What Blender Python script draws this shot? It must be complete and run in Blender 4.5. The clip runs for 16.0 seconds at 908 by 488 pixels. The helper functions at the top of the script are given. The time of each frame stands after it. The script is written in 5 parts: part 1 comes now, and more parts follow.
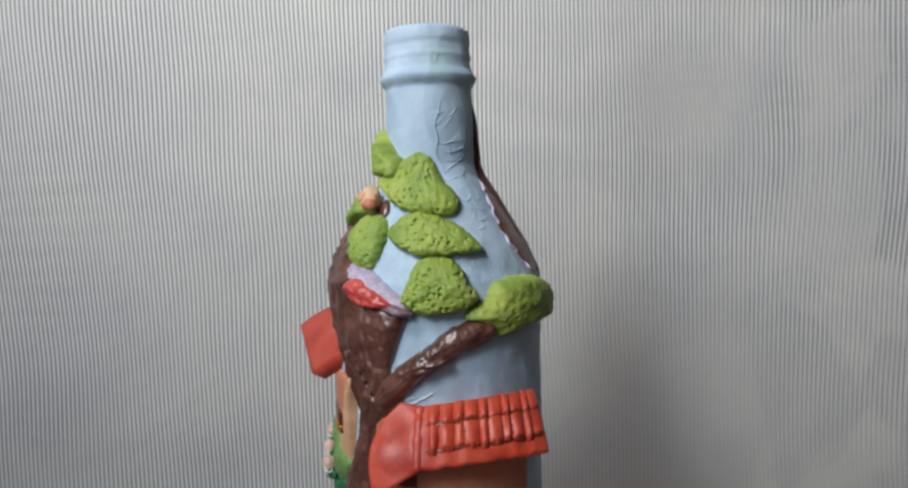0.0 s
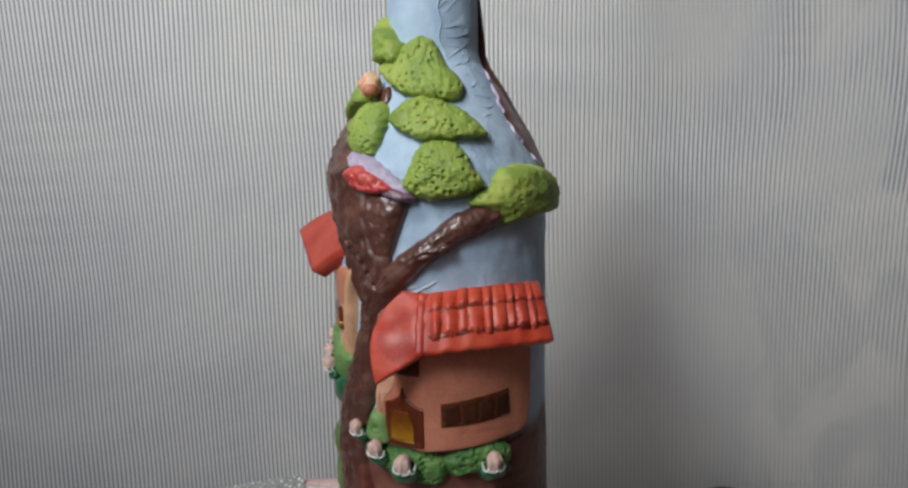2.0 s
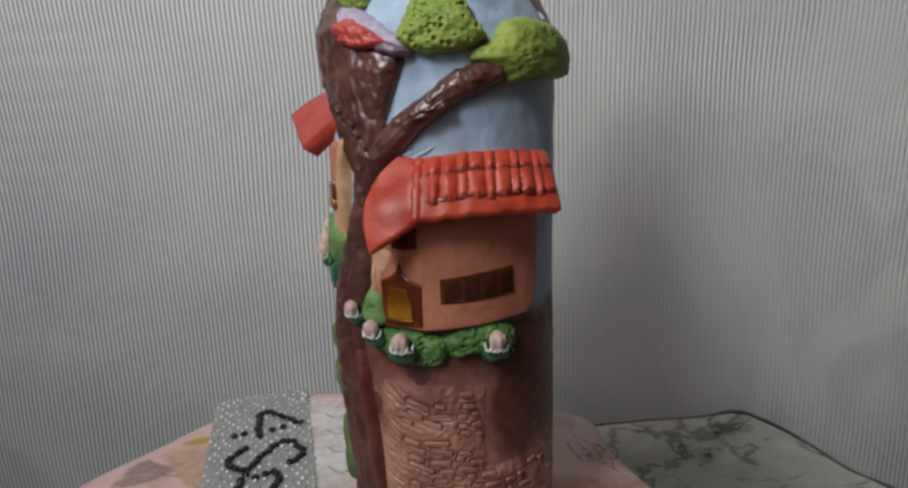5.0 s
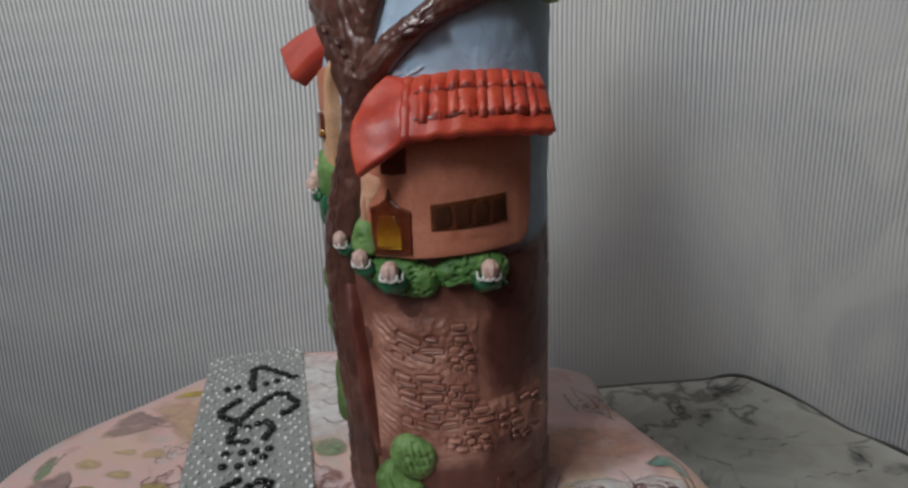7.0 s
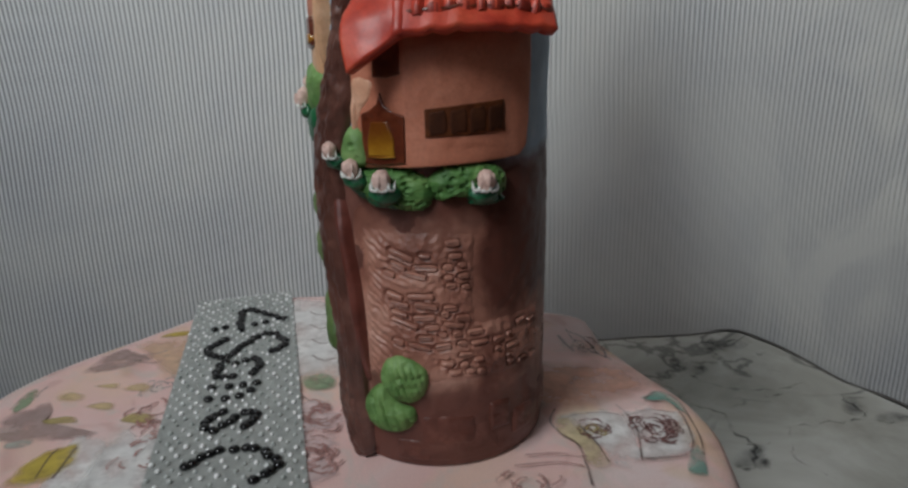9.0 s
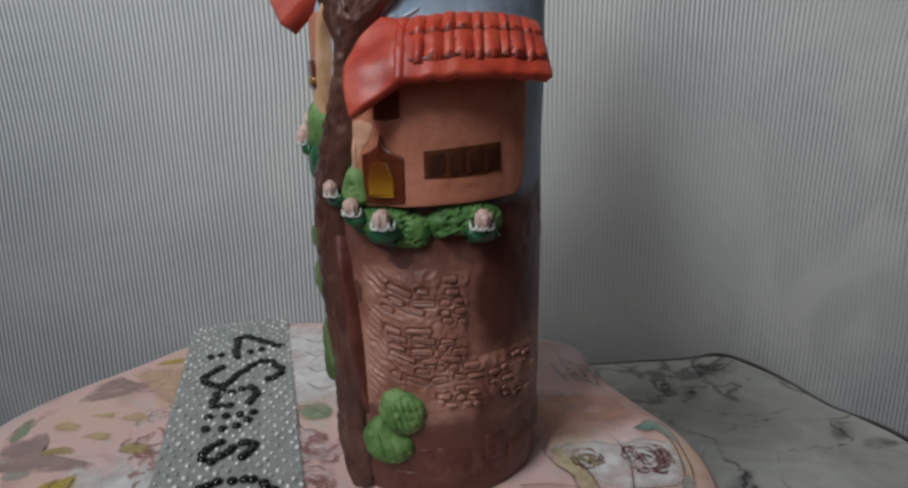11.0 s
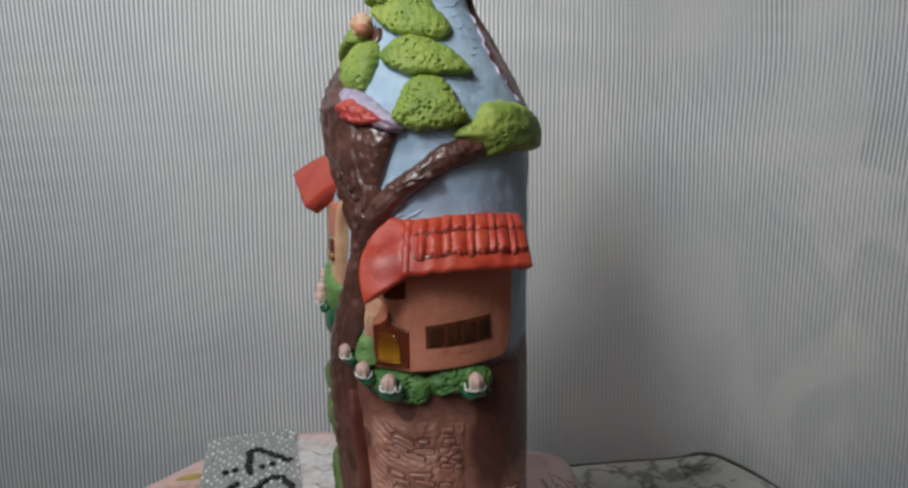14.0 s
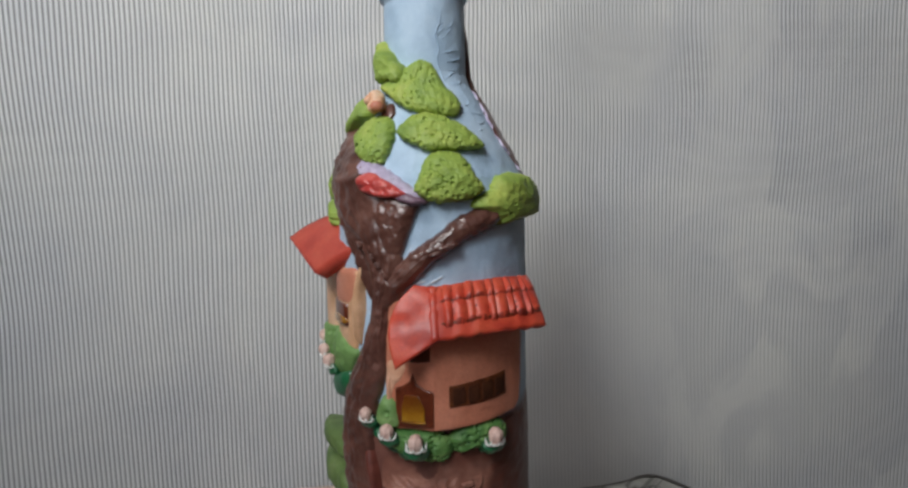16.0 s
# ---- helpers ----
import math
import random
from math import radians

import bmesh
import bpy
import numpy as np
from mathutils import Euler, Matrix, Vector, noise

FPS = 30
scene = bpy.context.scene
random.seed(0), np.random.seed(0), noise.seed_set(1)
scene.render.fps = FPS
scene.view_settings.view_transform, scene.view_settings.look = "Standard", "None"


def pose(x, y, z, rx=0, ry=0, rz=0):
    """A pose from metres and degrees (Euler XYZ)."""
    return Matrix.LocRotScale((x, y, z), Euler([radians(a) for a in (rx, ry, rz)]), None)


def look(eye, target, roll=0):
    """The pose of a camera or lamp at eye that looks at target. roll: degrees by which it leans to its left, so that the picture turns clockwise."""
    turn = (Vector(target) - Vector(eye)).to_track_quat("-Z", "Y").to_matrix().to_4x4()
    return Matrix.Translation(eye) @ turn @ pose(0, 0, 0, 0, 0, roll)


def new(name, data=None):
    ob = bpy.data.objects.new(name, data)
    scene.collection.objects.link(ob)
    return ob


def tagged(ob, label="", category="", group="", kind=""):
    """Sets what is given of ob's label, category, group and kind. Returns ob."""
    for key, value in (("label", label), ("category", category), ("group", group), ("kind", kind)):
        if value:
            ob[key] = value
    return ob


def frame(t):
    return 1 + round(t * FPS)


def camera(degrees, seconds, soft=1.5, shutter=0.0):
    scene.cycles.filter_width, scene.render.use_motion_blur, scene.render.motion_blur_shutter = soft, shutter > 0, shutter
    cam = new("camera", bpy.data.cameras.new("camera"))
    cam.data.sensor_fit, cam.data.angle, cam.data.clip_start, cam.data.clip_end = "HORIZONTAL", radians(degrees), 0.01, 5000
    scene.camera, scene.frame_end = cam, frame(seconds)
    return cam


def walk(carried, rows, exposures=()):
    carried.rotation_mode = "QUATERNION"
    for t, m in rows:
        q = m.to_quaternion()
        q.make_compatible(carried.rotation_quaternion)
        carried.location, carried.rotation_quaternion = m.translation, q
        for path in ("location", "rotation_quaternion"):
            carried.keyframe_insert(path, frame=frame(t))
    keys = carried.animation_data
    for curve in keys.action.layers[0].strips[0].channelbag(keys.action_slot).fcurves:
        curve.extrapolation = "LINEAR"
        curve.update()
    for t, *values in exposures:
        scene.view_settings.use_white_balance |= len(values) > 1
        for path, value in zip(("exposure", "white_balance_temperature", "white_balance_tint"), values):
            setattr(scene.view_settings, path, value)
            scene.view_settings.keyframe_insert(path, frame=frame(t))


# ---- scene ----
cam = camera(72.09, 16.0, soft=2.6)
# seconds, eye x, y, z, yaw, pitch, roll
PATH = [
    (0.0, 0.0119, -0.2406, 0.2269, 1.31, -5.33, -1.68),
    (0.5, 0.0134, -0.2409, 0.2234, 1.63, -6.17, -1.31),
    (1.0, 0.0094, -0.2433, 0.2199, 1.48, -6.24, -1.19),
    (1.5, 0.0113, -0.2410, 0.2104, 1.40, -7.38, -1.24),
    (2.0, 0.0095, -0.2371, 0.2005, 1.28, -8.56, -1.41),
    (2.5, 0.0120, -0.2371, 0.1950, 2.08, -9.23, -1.52),
    (3.0, 0.0116, -0.2353, 0.1911, 2.20, -9.88, -1.93),
    (3.5, 0.0124, -0.2321, 0.1879, 2.16, -10.18, -2.08),
    (4.0, 0.0113, -0.2296, 0.1813, 2.24, -11.07, -1.97),
    (4.5, 0.0110, -0.2268, 0.1758, 2.45, -12.04, -1.78),
    (5.0, 0.0117, -0.2268, 0.1706, 2.34, -12.62, -1.77),
    (5.2, 0.0111, -0.2261, 0.1668, 2.16, -12.11, -1.97),
    (7.3, 0.0143, -0.2248, 0.1501, 2.54, -14.28, -1.79),
    (7.5, 0.0142, -0.2243, 0.1486, 2.42, -14.45, -1.65),
    (8.0, 0.0152, -0.2229, 0.1431, 2.24, -15.06, -1.54),
    (8.5, 0.0145, -0.2226, 0.1370, 2.04, -15.64, -1.52),
    (8.7, 0.0132, -0.2219, 0.1341, 1.96, -15.97, -1.19),
    (9.7, 0.0133, -0.2220, 0.1282, 1.93, -16.25, -0.97),
    (10.8, 0.0140, -0.2245, 0.1350, 1.87, -14.76, -0.77),
    (11.0, 0.0113, -0.2256, 0.1381, 1.02, -14.59, -0.68),
    (11.5, 0.0100, -0.2309, 0.1459, 0.74, -13.59, -0.25),
    (12.0, 0.0081, -0.2389, 0.1559, 0.65, -12.18, -0.37),
    (12.5, 0.0092, -0.2440, 0.1626, 0.59, -11.12, -0.34),
    (13.0, 0.0114, -0.2479, 0.1700, 1.02, -10.24, -0.50),
    (13.5, 0.0114, -0.2514, 0.1768, 0.90, -9.00, -0.43),
    (14.0, 0.0124, -0.2521, 0.1796, 0.73, -8.85, -0.70),
    (14.5, 0.0129, -0.2532, 0.1857, 1.07, -7.83, -0.71),
    (15.0, 0.0181, -0.2551, 0.1891, 1.88, -6.94, -0.80),
    (15.5, -0.0037, -0.2598, 0.1917, -3.21, -7.10, -0.93),
    (16.0, -0.0291, -0.2615, 0.1956, -8.26, -6.47, -1.20),
]
EXPOSURES = [(0.0, -0.06, 6500, 10), (3.0, -0.17, 6550, 11.5), (5.0, -0.26, 6620, 12), (8.5, -0.37, 6400, 8), (11.0, -0.36, 6350, 7), (14.0, -0.19, 6450, 9), (16.0, -0.19, 6520, 10)]
walk(cam, [(t, pose(x, y, z, 90 + pitch, 0, yaw) @ pose(0, 0, 0, 0, 0, roll)) for t, x, y, z, yaw, pitch, roll in PATH], EXPOSURES)

# ---- light: sky through the window behind the camera ----
world = bpy.data.worlds.new("sky")
scene.world = world
world.use_nodes = True
wn = world.node_tree.nodes
sky = wn.new("ShaderNodeTexSky")
sky.sky_type, sky.sun_disc, sky.sun_elevation, sky.sun_rotation = "NISHITA", False, radians(38), radians(200)
wn["Background"].inputs["Strength"].default_value = 0.12
world.node_tree.links.new(sky.outputs[0], wn["Background"].inputs["Color"])


def window_light(name, eye, target, sx, sy, watts, colour, spread=180):
    lamp = bpy.data.lights.new(name, "AREA")
    lamp.shape, lamp.size, lamp.size_y, lamp.energy, lamp.color = "RECTANGLE", sx, sy, watts, colour
    lamp.spread = radians(spread)  # narrows the beam, so light falls off away from its aim
    ob = new(name, lamp)
    ob.matrix_world = look(eye, target)
    return ob


SOUTH_Y, WEST_X, EAST_X, NORTH_Y, FLOOR_Z, CEIL_Z = -0.62, -1.05, 1.05, 0.42, -0.823, 1.95
# lamps added in the unseen window: one high and narrow, one low and broad
window_light("upper_window_light", (-0.62, SOUTH_Y + 0.02, 1.24), (0.10, 0.22, 0.52), 0.22, 0.26, 1.78, (1.0, 0.975, 0.945), 66)
window_light("lower_window_light", (-0.34, SOUTH_Y + 0.02, 0.69), (-0.10, 0.22, 0.39), 0.16, 0.22, 1.92, (0.92, 0.975, 1.0), 112)


# ---- materials ----
def material(name, rough=0.6):
    m = bpy.data.materials.new(name)
    m.use_nodes = True
    t = m.node_tree
    b = t.nodes["Principled BSDF"]
    b.inputs["Roughness"].default_value = rough
    return m, t, b


def add(t, kind, **values):
    n = t.nodes.new(kind)
    for key, value in values.items():
        n.inputs[key.replace("_", " ")].default_value = value
    return n


def ramp(t, source, stops):
    n = t.nodes.new("ShaderNodeValToRGB")
    while len(n.color_ramp.elements) < len(stops):
        n.color_ramp.elements.new(0.5)
    for e, (p, c) in zip(n.color_ramp.elements, stops):
        e.position, e.color = p, (*c, 1.0) if len(c) == 3 else c
    t.links.new(source, n.inputs["Fac"])
    return n.outputs["Color"]


def place(t, scale=(1, 1, 1)):
    c = t.nodes.new("ShaderNodeTexCoord")
    m = t.nodes.new("ShaderNodeMapping")
    m.inputs["Scale"].default_value = scale
    t.links.new(c.outputs["Object"], m.inputs["Vector"])
    return m.outputs["Vector"]


def mixed(t, fac, a, b, how="MIX"):
    n = t.nodes.new("ShaderNodeMix")
    n.data_type, n.blend_type = "RGBA", how
    for socket, value in ((n.inputs[0], fac), (n.inputs[6], a), (n.inputs[7], b)):
        if isinstance(value, bpy.types.NodeSocket):
            t.links.new(value, socket)
        else:
            socket.default_value = value if isinstance(value, float) else (*value, 1.0)
    return n.outputs[2]


def bump(t, b, heights):
    """Lays several heights (socket, strength, distance) over one another."""
    last = None
    for h, strength, distance in heights:
        n = t.nodes.new("ShaderNodeBump")
        n.inputs["Strength"].default_value, n.inputs["Distance"].default_value = strength, distance
        t.links.new(h, n.inputs["Height"])
        if last:
            t.links.new(last, n.inputs["Normal"])
        last = n.outputs["Normal"]
    t.links.new(last, b.inputs["Normal"])


def noisy(t, v, scale, detail=4.0, rough=0.6, twist=0.0):
    n = add(t, "ShaderNodeTexNoise", Scale=scale, Detail=detail, Roughness=rough, Distortion=twist)
    t.links.new(v, n.inputs["Vector"])
    return n.outputs["Fac"]


def painted(name, dark, mid, light, rough=0.5, blot=90.0, grain=900.0, relief=0.25, coat=0.0, depth=0.0006):
    """Hand-painted clay: brushed colour in three tones, fine grain and lumps."""
    m, t, b = material(name, rough)
    v = place(t)
    c = ramp(t, noisy(t, v, blot, 5.0, 0.6, 0.4), [(0.3, dark), (0.5, mid), (0.72, light)])
    speck = ramp(t, noisy(t, v, grain, 2.0), [(0.3, (0.88,) * 3), (0.7, (1.07,) * 3)])
    t.links.new(mixed(t, 0.8, c, speck, "MULTIPLY"), b.inputs["Base Color"])
    bump(t, b, [(noisy(t, v, blot * 2.5, 4.0), relief, depth), (noisy(t, v, grain, 3.0), relief * 0.6, depth * 0.3)])
    b.inputs["Coat Weight"].default_value, b.inputs["Coat Roughness"].default_value = coat, 0.25
    return m


def blue_skin():
    """Crumpled tissue painted pale blue, on a brown-painted foot."""
    m, t, b = material("blue_paper_and_brown_paint", 0.62)
    v = place(t)
    blue = ramp(t, noisy(t, v, 55, 5.0, 0.65), [(0.28, (0.33, 0.46, 0.61)), (0.5, (0.435, 0.58, 0.735)), (0.75, (0.56, 0.685, 0.815))])
    brown = ramp(t, noisy(t, v, 60, 5.0, 0.6), [(0.3, (0.088, 0.032, 0.023)), (0.55, (0.150, 0.057, 0.042)), (0.75, (0.22, 0.092, 0.069))])
    sep = t.nodes.new("ShaderNodeSeparateXYZ")
    t.links.new(v, sep.inputs[0])
    wob = add(t, "ShaderNodeMath")
    wob.operation = "MULTIPLY_ADD"
    wob.inputs[1].default_value = 0.012
    t.links.new(noisy(t, v, 60, 3.0), wob.inputs[0])
    t.links.new(sep.outputs["Z"], wob.inputs[2])
    edge = ramp(t, wob.outputs[0], [(0.1085, (0, 0, 0)), (0.1125, (1, 1, 1))])
    # a rubbed green stain under the lip
    gap = add(t, "ShaderNodeVectorMath")
    gap.operation = "DISTANCE"
    gap.inputs[1].default_value = (0.004, -0.016, 0.2715)
    t.links.new(v, gap.inputs[0])
    rub = ramp(t, gap.outputs["Value"], [(0.0015, (0.5, 0.5, 0.5)), (0.008, (0, 0, 0))])
    blue = mixed(t, rub, blue, (0.26, 0.46, 0.36))
    t.links.new(mixed(t, edge, brown, blue), b.inputs["Base Color"])
    crease = add(t, "ShaderNodeTexVoronoi", Scale=70.0, Randomness=1.0)
    crease.feature = "DISTANCE_TO_EDGE"
    w = t.nodes.new("ShaderNodeMapping")
    w.inputs["Scale"].default_value, w.inputs["Rotation"].default_value = (1.0, 1.0, 0.45), (0.2, 0.5, 0.3)
    t.links.new(v, w.inputs["Vector"])
    t.links.new(w.outputs[0], crease.inputs["Vector"])
    fold = ramp(t, crease.outputs["Distance"], [(0.0, (1, 1, 1)), (0.09, (0, 0, 0))])
    gather = ramp(t, noisy(t, v, 36, 2.0), [(0.46, (0.12,) * 3), (0.60, (1.0,) * 3)])
    rumple = mixed(t, 1.0, ramp(t, noisy(t, v, 190, 5.0, 0.65, 2.2), [(0.0, (0, 0, 0)), (1.0, (1, 1, 1))]), gather, "MULTIPLY")
    bump(t, b, [(rumple, 0.7, 0.0012), (mixed(t, noisy(t, v, 40, 2.0), (0, 0, 0), fold), 0.35, 0.0007), (noisy(t, v, 700, 3.0), 0.2, 0.0003)])
    return m


def weave():
    """Ribbed grey-white furnishing fabric."""
    m, t, b = material("ribbed_fabric", 0.75)
    uv = t.nodes.new("ShaderNodeUVMap")
    sep = t.nodes.new("ShaderNodeSeparateXYZ")
    t.links.new(uv.outputs[0], sep.inputs[0])
    v = place(t)
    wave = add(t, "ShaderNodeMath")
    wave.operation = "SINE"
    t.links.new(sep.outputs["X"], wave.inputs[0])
    # pale crests and dark valleys of the ribs go into the colour too
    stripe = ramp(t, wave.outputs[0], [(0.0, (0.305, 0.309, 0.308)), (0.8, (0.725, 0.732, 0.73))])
    # the ribs fade in soft patches, and in paler, sharper ones towards the east end
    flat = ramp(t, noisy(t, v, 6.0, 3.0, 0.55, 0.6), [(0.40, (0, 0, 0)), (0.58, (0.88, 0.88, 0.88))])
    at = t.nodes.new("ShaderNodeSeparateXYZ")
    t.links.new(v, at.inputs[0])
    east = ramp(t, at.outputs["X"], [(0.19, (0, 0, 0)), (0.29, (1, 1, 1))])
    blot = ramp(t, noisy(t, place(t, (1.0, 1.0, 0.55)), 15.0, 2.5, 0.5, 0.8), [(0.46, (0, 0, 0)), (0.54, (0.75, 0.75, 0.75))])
    # flat tone low east of the bottle stands for ribs lost in its shadow
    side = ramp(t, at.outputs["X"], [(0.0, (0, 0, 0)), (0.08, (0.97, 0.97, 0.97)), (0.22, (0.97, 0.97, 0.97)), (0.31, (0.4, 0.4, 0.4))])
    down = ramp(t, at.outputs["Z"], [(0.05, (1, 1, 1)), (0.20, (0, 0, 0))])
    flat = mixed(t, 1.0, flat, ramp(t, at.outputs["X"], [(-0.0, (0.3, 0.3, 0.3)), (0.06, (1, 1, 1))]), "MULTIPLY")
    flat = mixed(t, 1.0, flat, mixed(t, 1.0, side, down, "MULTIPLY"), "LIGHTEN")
    # rib contrast is also lower east of the bottle
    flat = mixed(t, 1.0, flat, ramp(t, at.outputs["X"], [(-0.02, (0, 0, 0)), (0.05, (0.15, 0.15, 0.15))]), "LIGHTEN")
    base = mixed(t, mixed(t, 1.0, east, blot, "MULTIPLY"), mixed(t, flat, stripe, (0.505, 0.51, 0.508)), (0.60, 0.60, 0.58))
    soft = ramp(t, noisy(t, v, 6.5, 4.0, 0.6, 0.6), [(0.32, (0.87, 0.88, 0.91)), (0.68, (1.06, 1.055, 1.03))])
    t.links.new(mixed(t, 1.0, base, soft, "MULTIPLY"), b.inputs["Base Color"])
    bump(t, b, [(noisy(t, v, 1500, 2.0), 0.15, 0.0003)])
    b.inputs["Sheen Weight"].default_value = 0.2
    return m


def marble():
    m, t, b = material("grey_veined_marble", 0.2)
    v = place(t)
    veins = add(t, "ShaderNodeTexNoise", Scale=9.0, Detail=4.5, Roughness=0.58, Distortion=1.1)
    t.links.new(v, veins.inputs["Vector"])
    thin = ramp(t, veins.outputs["Fac"], [(0.478, (1, 1, 1)), (0.497, (0.45, 0.45, 0.46)), (0.503, (0.45, 0.45, 0.46)), (0.530, (1, 1, 1))])
    some = ramp(t, noisy(t, v, 13.0, 2.0), [(0.36, (0, 0, 0)), (0.50, (1, 1, 1))])
    cloud = ramp(t, noisy(t, v, 12.0, 6.0, 0.6, 0.8), [(0.30, (0.255, 0.250, 0.222)), (0.47, (0.358, 0.354, 0.318)), (0.7, (0.485, 0.485, 0.455))])
    t.links.new(mixed(t, some, cloud, mixed(t, 1.0, cloud, thin, "MULTIPLY")), b.inputs["Base Color"])
    bump(t, b, [(noisy(t, v, 300, 3.0), 0.05, 0.0005)])
    return m


def print_cloth():
    """Pink cotton with washed-out patches of cream and peach."""
    m, t, b = material("pink_printed_cotton", 0.85)
    v = place(t)
    base = ramp(t, noisy(t, v, 16.0, 3.0, 0.5, 0.7), [(0.34, (0.76, 0.61, 0.595)), (0.44, (0.77, 0.555, 0.53)), (0.54, (0.77, 0.515, 0.485)), (0.66, (0.76, 0.53, 0.45))])
    faded = ramp(t, noisy(t, v, 48.0, 4.0, 0.6, 0.8), [(0.52, (0, 0, 0)), (0.66, (0.75, 0.75, 0.75))])
    base = mixed(t, faded, base, (0.62, 0.54, 0.50))
    bloom = ramp(t, noisy(t, v, 34.0, 2.0, 0.5, 1.2), [(0.60, (0, 0, 0)), (0.68, (0.45, 0.45, 0.45))])
    base = mixed(t, bloom, base, (0.54, 0.30, 0.27))
    gold = ramp(t, noisy(t, v, 29.0, 2.0, 0.5, 0.3), [(0.57, (0, 0, 0)), (0.70, (0.4, 0.4, 0.4))])
    base = mixed(t, gold, base, (0.62, 0.45, 0.20))
    thread = ramp(t, noisy(t, v, 1800, 1.0), [(0.3, (0.88,) * 3), (0.7, (1.06,) * 3)])
    t.links.new(mixed(t, 0.8, base, thread, "MULTIPLY"), b.inputs["Base Color"])
    bump(t, b, [(noisy(t, v, 1500, 2.0), 0.25, 0.0002), (noisy(t, v, 30, 3.0), 0.3, 0.002)])
    return m


def plain(name, colour, rough=0.7, scale=200.0, relief=0.15):
    m, t, b = material(name, rough)
    v = place(t)
    c = ramp(t, noisy(t, v, scale, 4.0), [(0.3, tuple(x * 0.8 for x in colour)), (0.7, tuple(min(1, x * 1.15) for x in colour))])
    t.links.new(c, b.inputs["Base Color"])
    bump(t, b, [(noisy(t, v, scale * 3, 3.0), relief, 0.0004)])
    return m


def bead_glass(name, joined):
    """Small silver-lined beads, some dull and some bright."""
    m, t, b = material(name, 0.14)
    one = t.nodes.new("ShaderNodeNewGeometry").outputs["Random Per Island"] if joined else t.nodes.new("ShaderNodeObjectInfo").outputs["Random"]
    t.links.new(ramp(t, one, [(0.15, (0.42, 0.45, 0.43)), (0.40, (0.70, 0.73, 0.72)), (0.7, (0.97, 0.97, 0.97))]), b.inputs["Base Color"])
    return m


def amber_pane():
    """Yellow varnish, brushed out to dark red-brown towards the top."""
    m, t, b = material("amber_varnish", 0.2)
    v = place(t)
    sep = t.nodes.new("ShaderNodeSeparateXYZ")
    t.links.new(v, sep.inputs[0])
    lap = add(t, "ShaderNodeMath")
    lap.operation = "MULTIPLY_ADD"
    lap.inputs[1].default_value = 0.008
    t.links.new(noisy(t, v, 160.0, 3.0), lap.inputs[0])
    t.links.new(sep.outputs["Z"], lap.inputs[2])
    t.links.new(ramp(t, lap.outputs[0], [(0.108, (0.40, 0.21, 0.02)), (0.1125, (0.28, 0.12, 0.010)), (0.1185, (0.12, 0.030, 0.006))]), b.inputs["Base Color"])
    bump(t, b, [(noisy(t, v, 300.0, 3.0), 0.3, 0.0004)])
    b.inputs["Coat Weight"].default_value = 0.25
    return m


BLUE = blue_skin()
LEAF = painted("leaf_green_clay", (0.17, 0.27, 0.050), (0.28, 0.39, 0.070), (0.43, 0.49, 0.10), 0.6, 60.0, 800.0, 0.4)
FRESH = painted("fresh_green_clay", (0.070, 0.165, 0.040), (0.155, 0.29, 0.085), (0.28, 0.44, 0.17), 0.6, 80.0, 800.0, 0.4)
OLIVE = painted("olive_green_clay", (0.050, 0.095, 0.026), (0.10, 0.165, 0.044), (0.18, 0.25, 0.085), 0.6, 70.0, 800.0, 0.4)
BUSH = painted("bush_green_clay", (0.025, 0.10, 0.022), (0.080, 0.20, 0.046), (0.22, 0.37, 0.115), 0.6, 80.0, 800.0, 0.4)
DEEP = painted("deep_green_paint", (0.005, 0.06, 0.025), (0.010, 0.10, 0.04), (0.02, 0.16, 0.06), 0.4, 120.0, 800.0, 0.3, 0.3)
BARK = painted("bark_brown_paint", (0.050, 0.019, 0.014), (0.108, 0.043, 0.032), (0.20, 0.094, 0.072), 0.34, 70.0, 420.0, 0.6, 0.5, 0.0009)
REDBARK = painted("red_brown_paint", (0.09, 0.025, 0.018), (0.14, 0.038, 0.027), (0.19, 0.06, 0.045), 0.38, 130.0, 700.0, 0.5, 0.4)
ROOF = painted("orange_red_paint", (0.36, 0.028, 0.017), (0.56, 0.060, 0.030), (0.66, 0.115, 0.055), 0.48, 75.0, 900.0, 0.45, 0.12)
ROOF_SHADE = painted("roof_shade_red", (0.15, 0.016, 0.010), (0.26, 0.026, 0.015), (0.40, 0.050, 0.025), 0.5, 160.0, 900.0, 0.3)
ROOF2 = painted("brick_red_paint", (0.36, 0.035, 0.022), (0.46, 0.055, 0.033), (0.52, 0.085, 0.05), 0.55, 60.0, 900.0, 0.3)
PEACH = painted("peach_paint", (0.46, 0.158, 0.092), (0.535, 0.195, 0.118), (0.61, 0.255, 0.165), 0.5, 40.0, 900.0, 0.2)
CREAM = painted("cream_peach_paint", (0.58, 0.32, 0.17), (0.70, 0.42, 0.25), (0.78, 0.52, 0.34), 0.5, 70.0, 900.0, 0.2)
BLUSH = painted("blush_cream_paint", (0.52, 0.25, 0.155), (0.62, 0.33, 0.21), (0.70, 0.42, 0.29), 0.5, 70.0, 900.0, 0.2)
